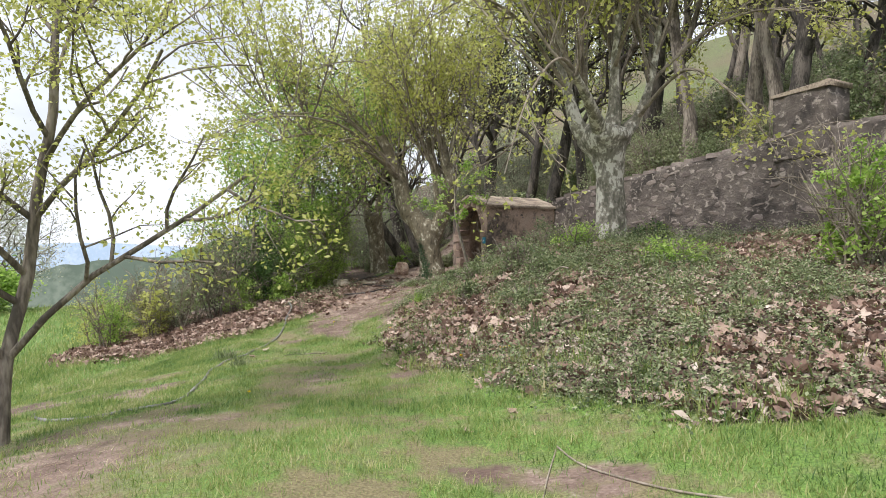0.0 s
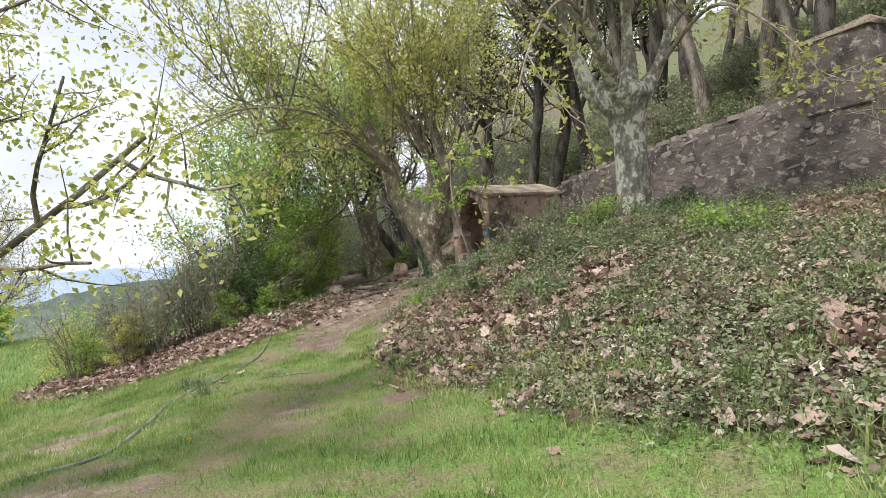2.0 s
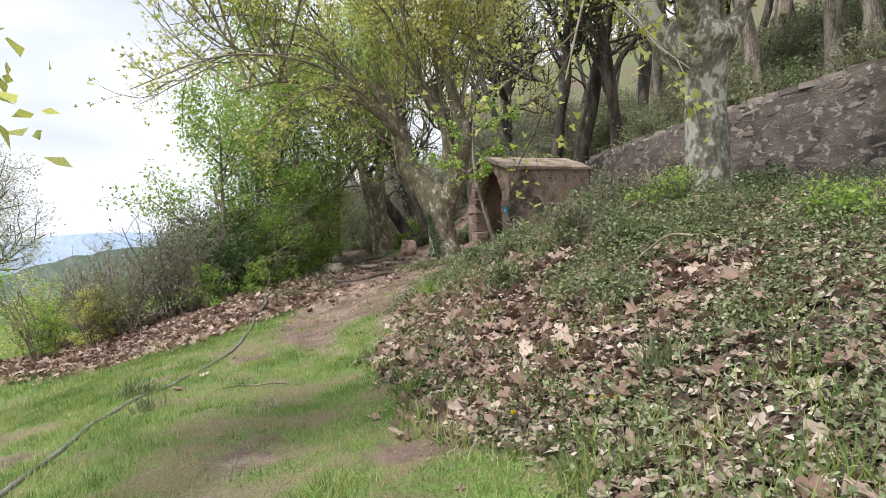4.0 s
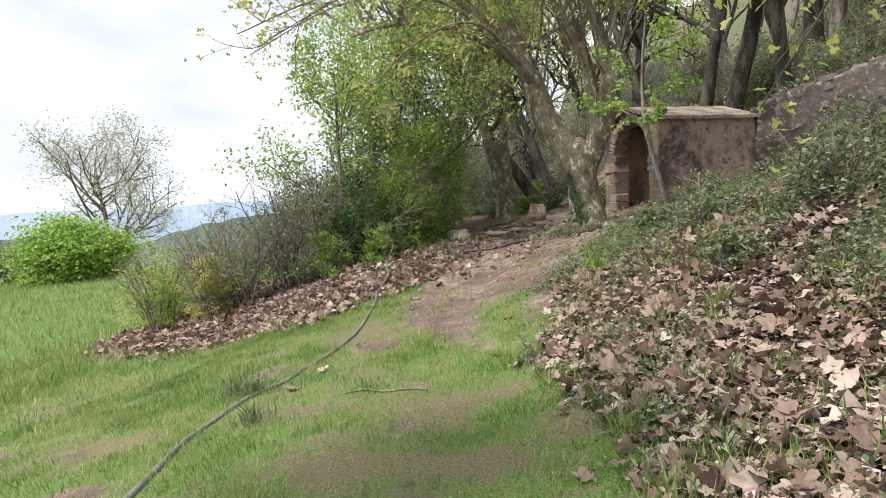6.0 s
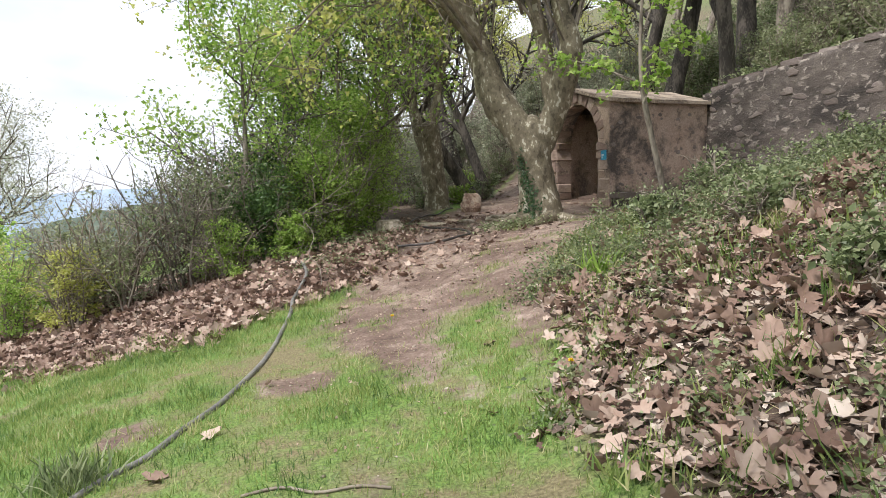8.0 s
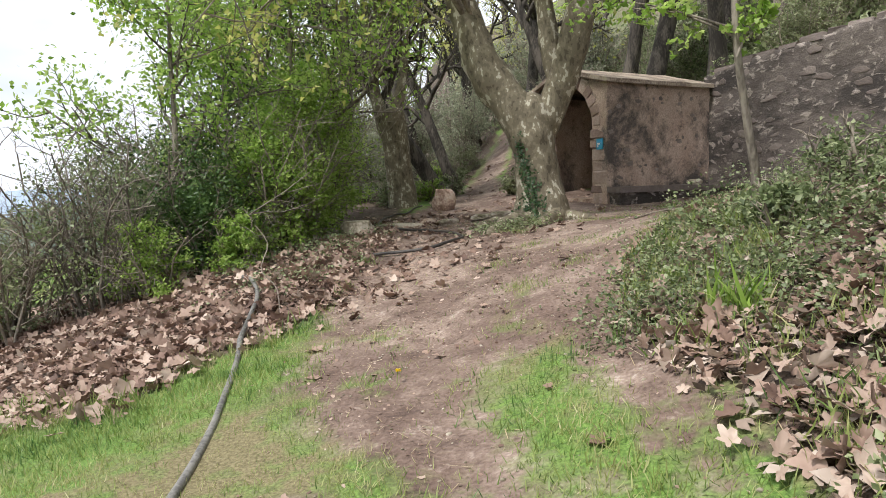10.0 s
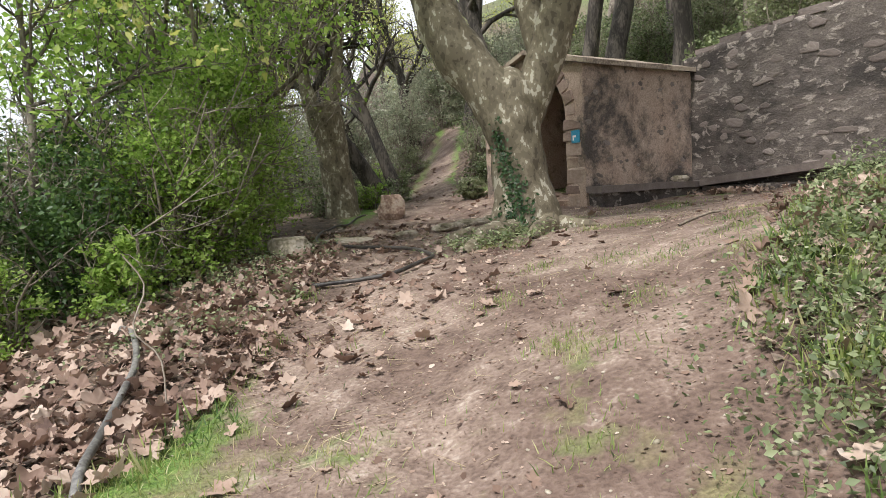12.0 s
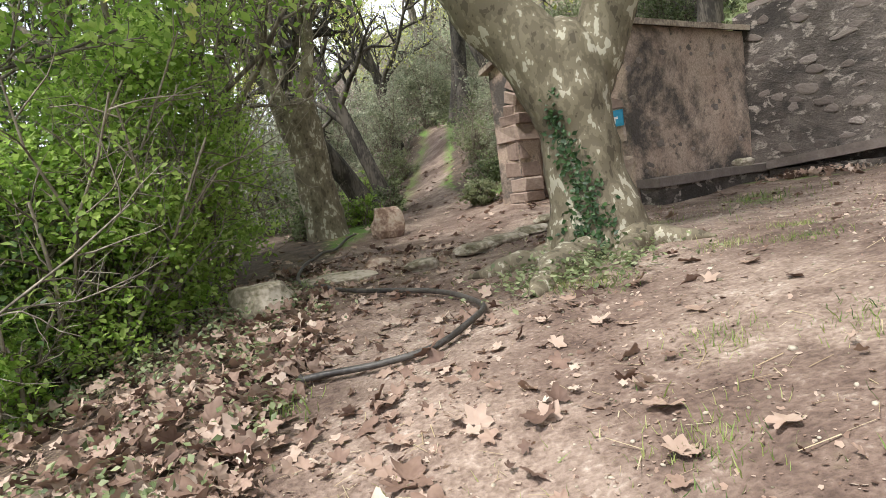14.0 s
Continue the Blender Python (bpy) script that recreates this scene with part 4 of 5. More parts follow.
placed = [(9.0, 16.5), (4.6, 27.5), (3.0, 31.5), (8.2, 21.5)]
FIXED = [(5.6, 25.6), (6.5, 24.2), (3.2, 27.0), (10.5, 13.5), (11.5, 17.5), (10, 20.5), (2.6, 37.0), (-2.9, 29.2), (-2.0, 32.0), (2.4, 34.0), (-3.9, 33.5), (9.6, 18.6), (12.2, 15.2), (10.9, 11.2), (13.2, 19.0), (7.4, 23.6)]
for k in range(420):
    if k < len(FIXED):
        x, y = FIXED[k]
    else:
        x, y = rng.uniform(-9, 38), rng.uniform(2, 62)
    q = (x - WALL0[0]) * OUT[0] + (y - WALL0[1]) * OUT[1]
    if k >= len(FIXED):
        if q < 1.8 and not (y > 42 and x > 2):
            continue
        if min(math.hypot(x - a, y - b) for a, b in placed) < 2.7 or abs(x - np.interp(y, [25, 28, 34, 40], [-0.5, -0.2, 1.2, 2.5])) < 1.3 and y < 40:
            continue
    placed.append((x, y))
    if len(placed) > 60:
        break
    copy_thing(stock[int(rng.integers(4))], pose(x, y, ground_z(x, y) - 0.1, 0, 0, rng.uniform(0, 360)) @ Matrix.Diagonal((*[rng.uniform(0.75, 1.2)] * 3, 1)))


# ---------------------------------------------------------------- shrubs
def shrub(name, label, x, y, wide, tall, seed, leaf, count, leaf_size, bark=M_TWIG, stems=26, group="", hollow=0.55, kids=(5, 4)):
    """A many-stemmed bush, leaves in uneven clumps towards its outside."""
    rng = np.random.default_rng(seed)
    bush = thing(name, x, y, ground_z(x, y) - 0.05, label, "shrub", group)
    tw, tips = Tubes(), []
    for k in range(stems):
        a = rng.uniform(0, 6.283)
        o = rng.uniform(0, 0.45) * wide
        d = np.array([math.cos(a) * rng.uniform(0.1, 0.9) * wide, math.sin(a) * rng.uniform(0.1, 0.9) * wide, tall])
        grow(tw, tips, rng, (math.cos(a) * o, math.sin(a) * o, -0.05), d, tall * rng.uniform(0.55, 1.0), rng.uniform(0.01, 0.022), 0, 1 if not kids[1:] else 2, 0.03, 0.16, kids, 0.4, 0.8, 0.2)
    part("stem_tangle", tw.mesh("stem_tangle", bark), bush)
    if count:
        n = 0
        clumps = max(16, count // 42)
        c = rng.normal(size=(clumps, 3))
        c /= np.linalg.norm(c, axis=1)[:, None]
        c[:, 2] = np.abs(c[:, 2])
        c *= rng.uniform(hollow, 1.0, (clumps, 1)) * np.array([wide, wide, tall * 0.62]) * rng.uniform(0.8, 1.12, (clumps, 1))
        c[:, 2] += tall * 0.3
        c[: clumps // 4, 2] *= 0.35
        per = count // clumps
        P = np.repeat(c, per, 0) + rng.normal(size=(clumps * per, 3)) * np.repeat(rng.uniform(0.07, 0.27, (clumps, 1)), per, 0) * np.array([wide, wide, wide * 0.7]) * 0.75
        P = P[P[:, 2] > 0.02]
        V, F = scatter(P, leaf_size * rng.uniform(0.55, 1.25, len(P)), KITE, rng, 0.9)
        part("foliage", mesh_of("foliage", V, F, leaf), bush)
    return bush

HEDGE = "bushes of the hedge"
shrub("bush", "dense dark evergreen bush in the hedge", -4.9, 21.6, 1.5, 5.6, 1, M_DARKLEAF, 6500, 0.09, group=HEDGE)
shrub("bush", "dense dark evergreen bush in the hedge", -6.2, 20.6, 1.3, 2.9, 2, M_DARKLEAF, 7000, 0.09, group=HEDGE)
shrub("bush", "bright green leafy bush beside the path", -3.9, 20.1, 0.95, 3.3, 3, M_BRIGHT, 15000, 0.066, group=HEDGE)
shrub("bush", "bright green leafy bush beside the path", -4.2, 22.8, 1.2, 5.0, 4, M_BRIGHT, 9500, 0.07, group=HEDGE)
shrub("bush", "bright green leafy bush beside the path", -4.15, 18.6, 0.85, 2.3, 6, M_BRIGHT, 11000, 0.062, group=HEDGE)
shrub("bush", "dark green bush in the hedge shade", -5.1, 19.4, 0.9, 2.6, 7, M_DARKLEAF, 6000, 0.07, group=HEDGE)
shrub("bush", "bright green leafy bush beside the path", -3.85, 19.0, 0.6, 1.7, 5, M_BRIGHT, 6000, 0.055, group=HEDGE)
for k, (x, y, w, h) in enumerate([(-6.9, 16.9, 1.0, 1.7), (-5.9, 17.3, 1.1, 1.9), (-4.9, 17.9, 0.9, 1.7), (-7.9, 17.4, 0.9, 1.5), (-6.4, 18.6, 1.2, 2.3), (-4.5, 18.9, 0.8, 1.6)]):
    shrub("bramble", "tangled grey-brown bare bramble bush in the hedge", x, y, w, h * 1.25, 30 + k, M_GREYLEAF if k in (0, 3) else (M_COVER if k != 2 else M_DARKLEAF), 3200 if k in (0, 1, 3) else 7000, 0.06, M_TWIG if k in (0, 3) else M_BARK, (26 if k in (0, 1, 3) else 8), HEDGE, 0.25, (7, 5))
for k, (x, y, w, h) in enumerate([(-5.3, 17.0, 0.5, 1.2), (-7.4, 16.4, 0.5, 1.6), (-8.6, 16.6, 0.7, 1.9), (-9.3, 17.6, 0.9, 2.0), (-4.3, 17.4, 0.4, 0.9)]):
    shrub("bush", "light yellow-green young bush in the hedge", x, y, w, h, 50 + k, M_SPRING if k % 2 else M_BRIGHT, 3500, 0.055, M_TWIG, 14, HEDGE, 0.3)
wild_tree("young_tree", "airy young tree with yellow-green leaves in the hedge", -4.7, 21.0, ground_z(-4.7, 21.0), 41, 6.2, 0.09, M_BARK, M_BRIGHT, 7, 0.115, (0.05, 0), (7, 5, 4), 0.1, 0.2, "young trees in the hedge", jitter=0.16)
wild_tree("young_tree", "airy young tree with yellow-green leaves in the hedge", -3.9, 24.6, ground_z(-3.9, 24.6), 42, 7.5, 0.1, M_BARK, M_BRIGHT, 7, 0.115, (0.0, 0), (7, 5, 4), 0.1, 0.2, "young trees in the hedge", jitter=0.16)
wild_tree("young_tree", "airy young tree with yellow-green leaves in the hedge", -6.8, 26.0, ground_z(-6.8, 26), 43, 6.5, 0.1, M_BARK, M_BRIGHT, 7, 0.115, (0.0, 0), (7, 5, 4), 0.1, 0.2, "young trees in the hedge", jitter=0.16)
shrub("bush", "bright green bush at the bank's edge", 4.8, 7.3, 0.55, 1.8, 61, M_BRIGHT, 2600, 0.07)
wild_tree("young_tree", "airy young tree with yellow-green leaves in the hedge", -5.7, 18.6, ground_z(-5.7, 18.6), 44, 4.3, 0.06, M_BARK, M_BRIGHT, 7, 0.09, (-0.03, 0), (7, 5, 4), 0.08, 0.2, "young trees in the hedge", jitter=0.15)
# far field
shrub("bush", "round green bush at the field's edge", -27, 36, 3.0, 3.6, 62, M_BRIGHT, 16000, 0.24)
shrub("bush", "low green bush at the field's edge", -34, 38, 3.0, 2.2, 63, M_GREYLEAF, 9000, 0.24)
wild_tree("blossom_tree", "pale blossoming tree beyond the field", -33.5, 47, ground_z(-33.5, 47), 64, 8.5, 0.2, M_BARK, M_PALE, 9, 0.19, (0, 0), (9, 5, 4), 0.08, 0.06, jitter=0.4, ratio=0.9, spread=1.2)

# ---------------------------------------------------------------- undergrowth of the slope
under = [shrub("undergrowth_bush", "thin grey-green undergrowth bush on the wooded slope", 6.4, 19.2, 1.1, 1.7, 70, M_GREYLEAF, 2600, 0.10, M_TWIG, 22, "undergrowth on the slope", 0.3),
         shrub("undergrowth_bush", "leafy green undergrowth bush on the wooded slope", 9.4, 14.5, 1.2, 1.9, 71, M_COVER, 3000, 0.10, M_TWIG, 20, "undergrowth on the slope", 0.3),
         shrub("thicket_bush", "tall pale grey-green thicket behind the path", 4.2, 36.5, 1.6, 4.2, 72, M_SAGE, 6000, 0.12, M_TWIG, 26, "thicket behind the path", 0.3)]
rng = np.random.default_rng(78)
for k in range(300):
    x, y = rng.uniform(3, 32), rng.uniform(6, 46)
    q = (x - WALL0[0]) * OUT[0] + (y - WALL0[1]) * OUT[1]
    if q > 1.0:
        copy_thing(under[int(rng.integers(2))], pose(x, y, ground_z(x, y) - 0.1, 0, 0, rng.uniform(0, 360)) @ Matrix.Diagonal((*[rng.uniform(0.6, 1.5)] * 3, 1)))
for x, y, f in [(-2.6, 28.0, 0.45), (-3.6, 26.5, 0.6), (-4.4, 29.5, 0.8), (-2.4, 33.0, 0.9), (2.6, 30.5, 0.55), (3.4, 33.0, 0.8), (1.7, 27.5, 0.35), (0.0, 38.5, 0.9), (2.0, 40.0, 1.0), (-1.6, 41.0, 1.1), (5.8, 39.5, 1.1), (-4.0, 37.0, 1.0), (-6.5, 33.0, 0.9), (-8.5, 28.0, 0.7), (1.0, 45.0, 1.3), (4.5, 46.0, 1.3), (-3.5, 46.0, 1.3), (-6.5, 42.0, 1.1), (-9.5, 36.0, 0.9)]:
    copy_thing(under[2], pose(x, y, ground_z(x, y) - 0.1, 0, 0, rng.uniform(0, 360)) @ Matrix.Diagonal((f, f, f, 1)))


for k, (x, y, w, h, mt) in enumerate([(-1.75, 25.6, 0.4, 0.7, M_BRIGHT), (-2.7, 25.0, 0.7, 1.0, M_COVER), (-1.3, 26.8, 0.5, 0.7, M_COVER), (0.9, 26.2, 0.5, 0.7, M_COVER), (1.3, 28.6, 0.7, 1.1, M_GREYLEAF), (-1.5, 29.0, 0.7, 1.1, M_BRIGHT), (0.2, 24.3, 0.3, 0.5, M_GREYLEAF), (-0.4, 32.0, 0.8, 1.3, M_GREYLEAF), (2.4, 32.5, 0.8, 1.4, M_COVER), (1.3, 25.0, 0.5, 0.8, M_GREYLEAF), (2.0, 26.2, 0.8, 1.2, M_COVER), (2.6, 27.8, 0.9, 1.4, M_GREYLEAF), (1.8, 30.0, 0.8, 1.2, M_COVER), (3.4, 25.8, 0.7, 1.2, M_GREYLEAF), (-0.9, 30.5, 0.6, 0.9, M_COVER)]):
    shrub("low_bush", "low green bush beside the climbing path", x, y, w, h, 110 + k, mt, 2200, 0.07, M_TWIG, 16, "bushes beside the path", 0.3)


# ---------------------------------------------------------------- grass
def strewn(n, x0, x1, y0, y1, rng):
    return rng.uniform(x0, x1, n), rng.uniform(y0, y1, n)


def on_ground(x, y, lift=0.0):
    return np.stack([x, y, height(x, y) + lift], 1)


rng = np.random.default_rng(5)
GV, GF, off = [], [], 0
for n, box, size in ((540000, (-5.5, 4.5, 1.2, 15.8), 0.044), (90000, (-14, -5.5, 2, 17), 0.08), (60000, (-36, -8.5, 9, 40), 0.16), (14000, (-1.5, 3.2, 17.5, 20.6), 0.05)):
    x, y = strewn(n, *box, rng)
    dirt, litter, lush = zones(x, y)
    keep = rng.random(n) < np.clip(1 - 1.0 * dirt, np.where(y < 10.5, 0.16, 0.02), 1) * np.clip(1 - 1.15 * litter, 0, 1) * (0.4 + 0.6 * lush)
    x, y, lush = x[keep], y[keep], lush[keep]
    V, F = upright(on_ground(x, y, -0.005), size * (0.45 + 0.95 * lush) * rng.uniform(0.6, 1.5, len(x)), rng, 0.5)
    GV.append(V)
    GF.append(F + off)
    off += len(V)
tagged(new("lawn_grass", mesh_of("lawn_grass", np.concatenate(GV), np.concatenate(GF), M_GRASS)), "short fresh green grass on the lawn", "grass", kind="stuff")


def tuft(cx, cy, n, tall, wide, rng, lean=0.45):
    x, y = cx + rng.normal(size=n) * wide, cy + rng.normal(size=n) * wide
    return upright(on_ground(x, y, -0.01), tall * rng.uniform(0.5, 1.15, n), rng, lean)


def heap(bits):
    off, V, F = 0, [], []
    for v, f in bits:
        V.append(v)
        F.append(f + off)
        off += len(v)
    return np.concatenate(V), np.concatenate(F)


bits = []
x, y = strewn(5200, -0.8, 6.5, 3.6, 17, rng)
d, l, g = zones(x, y)
edge = (x - BANK(y) > -0.3) & (l > 0.2)
want = edge & (rng.random(len(x)) < np.exp(-np.clip(x - BANK(y), 0, 9) * 1.1) * 0.6 + 0.075)
for a, b in zip(x[want], y[want]):
    bits.append(tuft(a, b, int(rng.integers(20, 60)), rng.uniform(0.07, 0.17), rng.uniform(0.04, 0.10), rng))
x, y = strewn(900, -9, -2.4, 13.2, 17, rng)
for a, b in zip(x, y):
    if 0.15 < zones(np.array([a]), np.array([b]))[1][0] < 0.9:
        bits.append(tuft(a, b, 26, rng.uniform(0.06, 0.16), 0.07, rng))
for a, b in [(-0.75, 14.55), (-1.25, 14.35), (-0.25, 15.2), (-0.9, 15.9), (-1.35, 15.3), (0.3, 16.9), (-0.8, 17.2), (0.1, 17.3), (-1.0, 17.4), (1.1, 16.4), (0.5, 15.7), (-0.1, 14.6), (0.75, 17.5), (-0.45, 15.6), (0.2, 15.2)]:
    bits.append(tuft(a, b, 260, 0.055, 0.1, rng, 0.6))
V, F = heap(bits)
tagged(new("bank_grass", mesh_of("bank_grass", V, F, M_GRASS)), "scattered bright grass tufts among the fallen leaves", "grass", kind="stuff")


def tussock(x, y, label, n, tall, wide, mat, seed):
    r = np.random.default_rng(seed)
    z = ground_z(x, y)
    V, F = upright(np.column_stack([r.normal(size=n) * wide, r.normal(size=n) * wide, np.zeros(n) - 0.01]), tall * r.uniform(0.5, 1.1, n), r, 0.55)
    ob = new("grass_tussock", mesh_of("grass_tussock", V, F, mat))
    ob.matrix_basis = pose(x, y, z)
    return tagged(ob, label, "grass", "tussocks")


tussock(-3.42, 10.2, "dark green grass tussock beside the hose", 220, 0.2, 0.09, M_COVER, 1)
tussock(-2.95, 9.4, "small grass tussock on the lawn", 120, 0.16, 0.07, M_COVER, 2)
tussock(-0.42, 12.4, "broad-leaved green tussock among dry leaves", 70, 0.3, 0.06, M_BRIGHT, 3)
tussock(1.05, 7.2, "broad-leaved green tussock among dry leaves", 60, 0.3, 0.07, M_COVER, 4)
tussock(-0.95, 10.42, "bright grass tussock at the bank's foot", 110, 0.15, 0.10, M_GRASS, 5)
tussock(-0.8, 9.65, "bright grass tussock at the bank's foot", 110, 0.14, 0.10, M_GRASS, 6)

# ---------------------------------------------------------------- leaf litter
LEAF = [lobed_leaf(rng) for k in range(14)]


def litter_bits(x, y, lift, size, tilt):
    kind = rng.integers(0, len(LEAF), len(x))
    out = []
    for k in range(len(LEAF)):
        m = kind == k
        if m.any():
            out.append(scatter(on_ground(x[m], y[m]) + np.column_stack([0 * x[m], 0 * x[m], lift[m]]), size[m], LEAF[k], rng, tilt))
    return out


x, y = strewn(60000, -1.6, 7.2, 3.2, 21.5, rng)
d, l, g = zones(x, y)
q = (x - WALL0[0]) * OUT[0] + (y - WALL0[1]) * OUT[1]
patch = smooth(patchy(x, y, 0.75, 3.3), -0.25, 0.25)
m = (q < -0.05) & (rng.random(len(x)) < l * (0.12 + 0.62 * patch)) & ~((y > 18) & (q < -1.1))
x, y = x[m], y[m]
V, F = heap(litter_bits(x, y, rng.uniform(0.005, 0.07, len(x)), np.clip(rng.gamma(4, 0.026, len(x)), 0.035, 0.17), 0.6))
tagged(new("bank_leaf_litter", mesh_of("bank_leaf_litter", V, F, M_DRYLEAF)), "thick layer of dry brown plane leaves on the bank", "leaf litter", kind="stuff")
x, y = strewn(24000, -10, -2.2, 12.9, 20.5, rng)
d, l, g = zones(x, y)
m = (rng.random(len(x)) < l * np.clip(1.2 - 0.22 * np.clip(y - LITTER_L(x), 0, 6), 0.1, 1))
x, y = x[m], y[m]
V, F = heap(litter_bits(x, y, rng.uniform(0.005, 0.08, len(x)), np.clip(rng.gamma(4, 0.026, len(x)), 0.035, 0.17), 0.6))
tagged(new("hedge_leaf_litter", mesh_of("hedge_leaf_litter", V, F, M_DRYLEAF)), "drift of dry brown plane leaves along the hedge", "leaf litter", kind="stuff")
x, y = strewn(2600, -3.2, 4.2, 10, 31, rng)
m = rng.random(len(x)) < np.where(y > 16.5, 0.55, 0.06) * np.where((x > 0) & (y < 20.5), 0.25, 1) * (height(x, y) < 3)
x, y = x[m], y[m]
V, F = heap(litter_bits(x, y, rng.uniform(0.003, 0.02, len(x)), rng.uniform(0.06, 0.16, len(x)), 0.25))
tagged(new("path_leaf_litter", mesh_of("path_leaf_litter", V, F, M_DRYLEAF)), "scattered small dry leaves on the bare path", "leaf litter", kind="stuff")
x, y = strewn(16000, -3.6, -0.6, 14.0, 21.5, rng)
m = rng.random(len(x)) < np.exp(-np.clip(x + 2.75 + 0.25 * patchy(x, y, 1.2, 8.0), 0, 5) * 1.6) * smooth(y, 14.2, 15.6) * 0.5 * smooth(-patchy(x, y, 2.2, 4.0), -0.6, 0.3)
x, y = x[m], y[m]
V, F = heap(litter_bits(x, y, rng.uniform(0.003, 0.03, len(x)), np.clip(rng.gamma(3, 0.024, len(x)), 0.025, 0.17), 0.45))
tagged(new("path_edge_litter", mesh_of("path_edge_litter", V, F, M_DRYLEAF)), "broken dry leaves thinning out over the path", "leaf litter", kind="stuff")
# torn shreds between the whole leaves
x, y = strewn(95000, -1.7, 6.0, 3.4, 16.5, rng)
d, l, g = zones(x, y)
m = rng.random(len(x)) < smooth(l, 0.15, 0.7) * (0.75 - 0.35 * smooth(y, 8, 14))
x, y = x[m], y[m]
SHRED = (np.array([(-0.5, -0.22, 0), (0.35, -0.36, 0.1), (0.62, 0.12, -0.05), (-0.1, 0.38, 0.12)]), np.array([(0, 1, 2), (0, 2, 3)]))
V, F = scatter(on_ground(x, y, 0.012) + np.column_stack([0 * x, 0 * x, rng.random(len(x)) * 0.03]), rng.gamma(3.0, 0.012, len(x)) + 0.01, SHRED, rng, 0.5)
tagged(new("bank_leaf_shreds", mesh_of("bank_leaf_shreds", V, F, M_SHRED)), "torn pale shreds of dry leaf and bark on the bank", "leaf litter", kind="stuff")
# chips, straw and small stones on the soil
x, y = strewn(64000, -4, 5.0, 4, 20.5, rng)
d, l, g = zones(x, y)
m = rng.random(len(x)) < np.maximum(0.55 * d * smooth(patchy(x, y, 0.9, 6.0), -0.5, 0.5), 0.9 * l) * 0.5
SLIVER = (np.array([(0, -0.018, 0.01), (1, -0.012, 0.015), (1, 0.012, 0.015), (0, 0.018, 0.01)]), np.array([(0, 1, 2), (0, 2, 3)]))
V, F = scatter(on_ground(x[m], y[m], 0.006), rng.uniform(0.03, 0.14, m.sum()), SLIVER, rng, 0.15)
tagged(new("straw_chips", mesh_of("straw_chips", V, F, M_STRAW)), "dry straw and twig chips on the soil", "debris", kind="stuff")
bm = bmesh.new()
bmesh.ops.create_icosphere(bm, subdivisions=1, radius=0.5)
PEB = (np.array([tuple(v.co) for v in bm.verts]) * np.array([1, 0.8, 0.5]), np.array([[v.index for v in f.verts] for f in bm.faces]))
bm.free()
x, y = strewn(9000, -3.4, 2.5, 9.5, 30, rng)
d, l, g = zones(x, y)
m = rng.random(len(x)) < d * 0.7
V, F = scatter(on_ground(x[m], y[m], 0.002), rng.gamma(2.0, 0.006, m.sum()) + 0.006, PEB, rng, 0.2)
tagged(new("pebbles", mesh_of("pebbles", V, F, M_GREYROCK)), "small pale pebbles bedded in the soil", "pebbles", kind="stuff")

x, y = strewn(60000, -3.6, 3.6, 9.5, 20.5, rng)
d, l, g = zones(x, y)
m = rng.random(len(x)) < d * 0.55 * smooth(patchy(x, y, 1.6, 2.0), -0.7, 0.4)
x, y = x[m], y[m]
V, F = scatter(on_ground(x, y, 0.004), rng.gamma(2.0, 0.005, len(x)) + 0.006, (LEAF[0][0][::4] * 1.2, np.array([(0, 1, 2), (0, 2, 3), (0, 3, 4), (0, 4, 5)])), rng, 0.35)
tagged(new("leaf_crumbs", mesh_of("leaf_crumbs", V, F, M_DRYLEAF)), "crumbs of dry leaf and bark trodden into the soil", "debris", kind="stuff")

FALLEN = [mesh_of("fallen_leaf", LEAF[k][0], LEAF[k][1], M_DRYLEAF) for k in range(5)]
for k, (x, y, s) in enumerate([(0.54, 5.1, 0.2), (1.58, 4.15, 0.19), (0.35, 5.9, 0.15), (-1.31, 15.58, 0.2), (-2.22, 16.07, 0.2), (-0.78, 16.24, 0.19), (-1.99, 13.48, 0.17), (-0.68, 8.19, 0.2), (-1.93, 13.3, 0.14), (-2.85, 13.9, 0.2), (-2.75, 13.3, 0.18), (-0.1, 6.6, 0.13), (0.2, 4.7, 0.12), (-1.6, 17.2, 0.14), (-0.2, 16.7, 0.15), (-1.05, 16.4, 0.14)]):
    ob = new("fallen_leaf", FALLEN[k % 5])
    ob.matrix_basis = pose(x, y, ground_z(x, y) + 0.006, 5 * math.sin(k * 3), 4 * math.cos(k * 5), k * 77) @ Matrix.Diagonal((s * 0.85, s * 0.85, s * 0.7, 1))
    tagged(ob, "single large dry plane leaf lying on the ground", "leaf", "single fallen leaves")

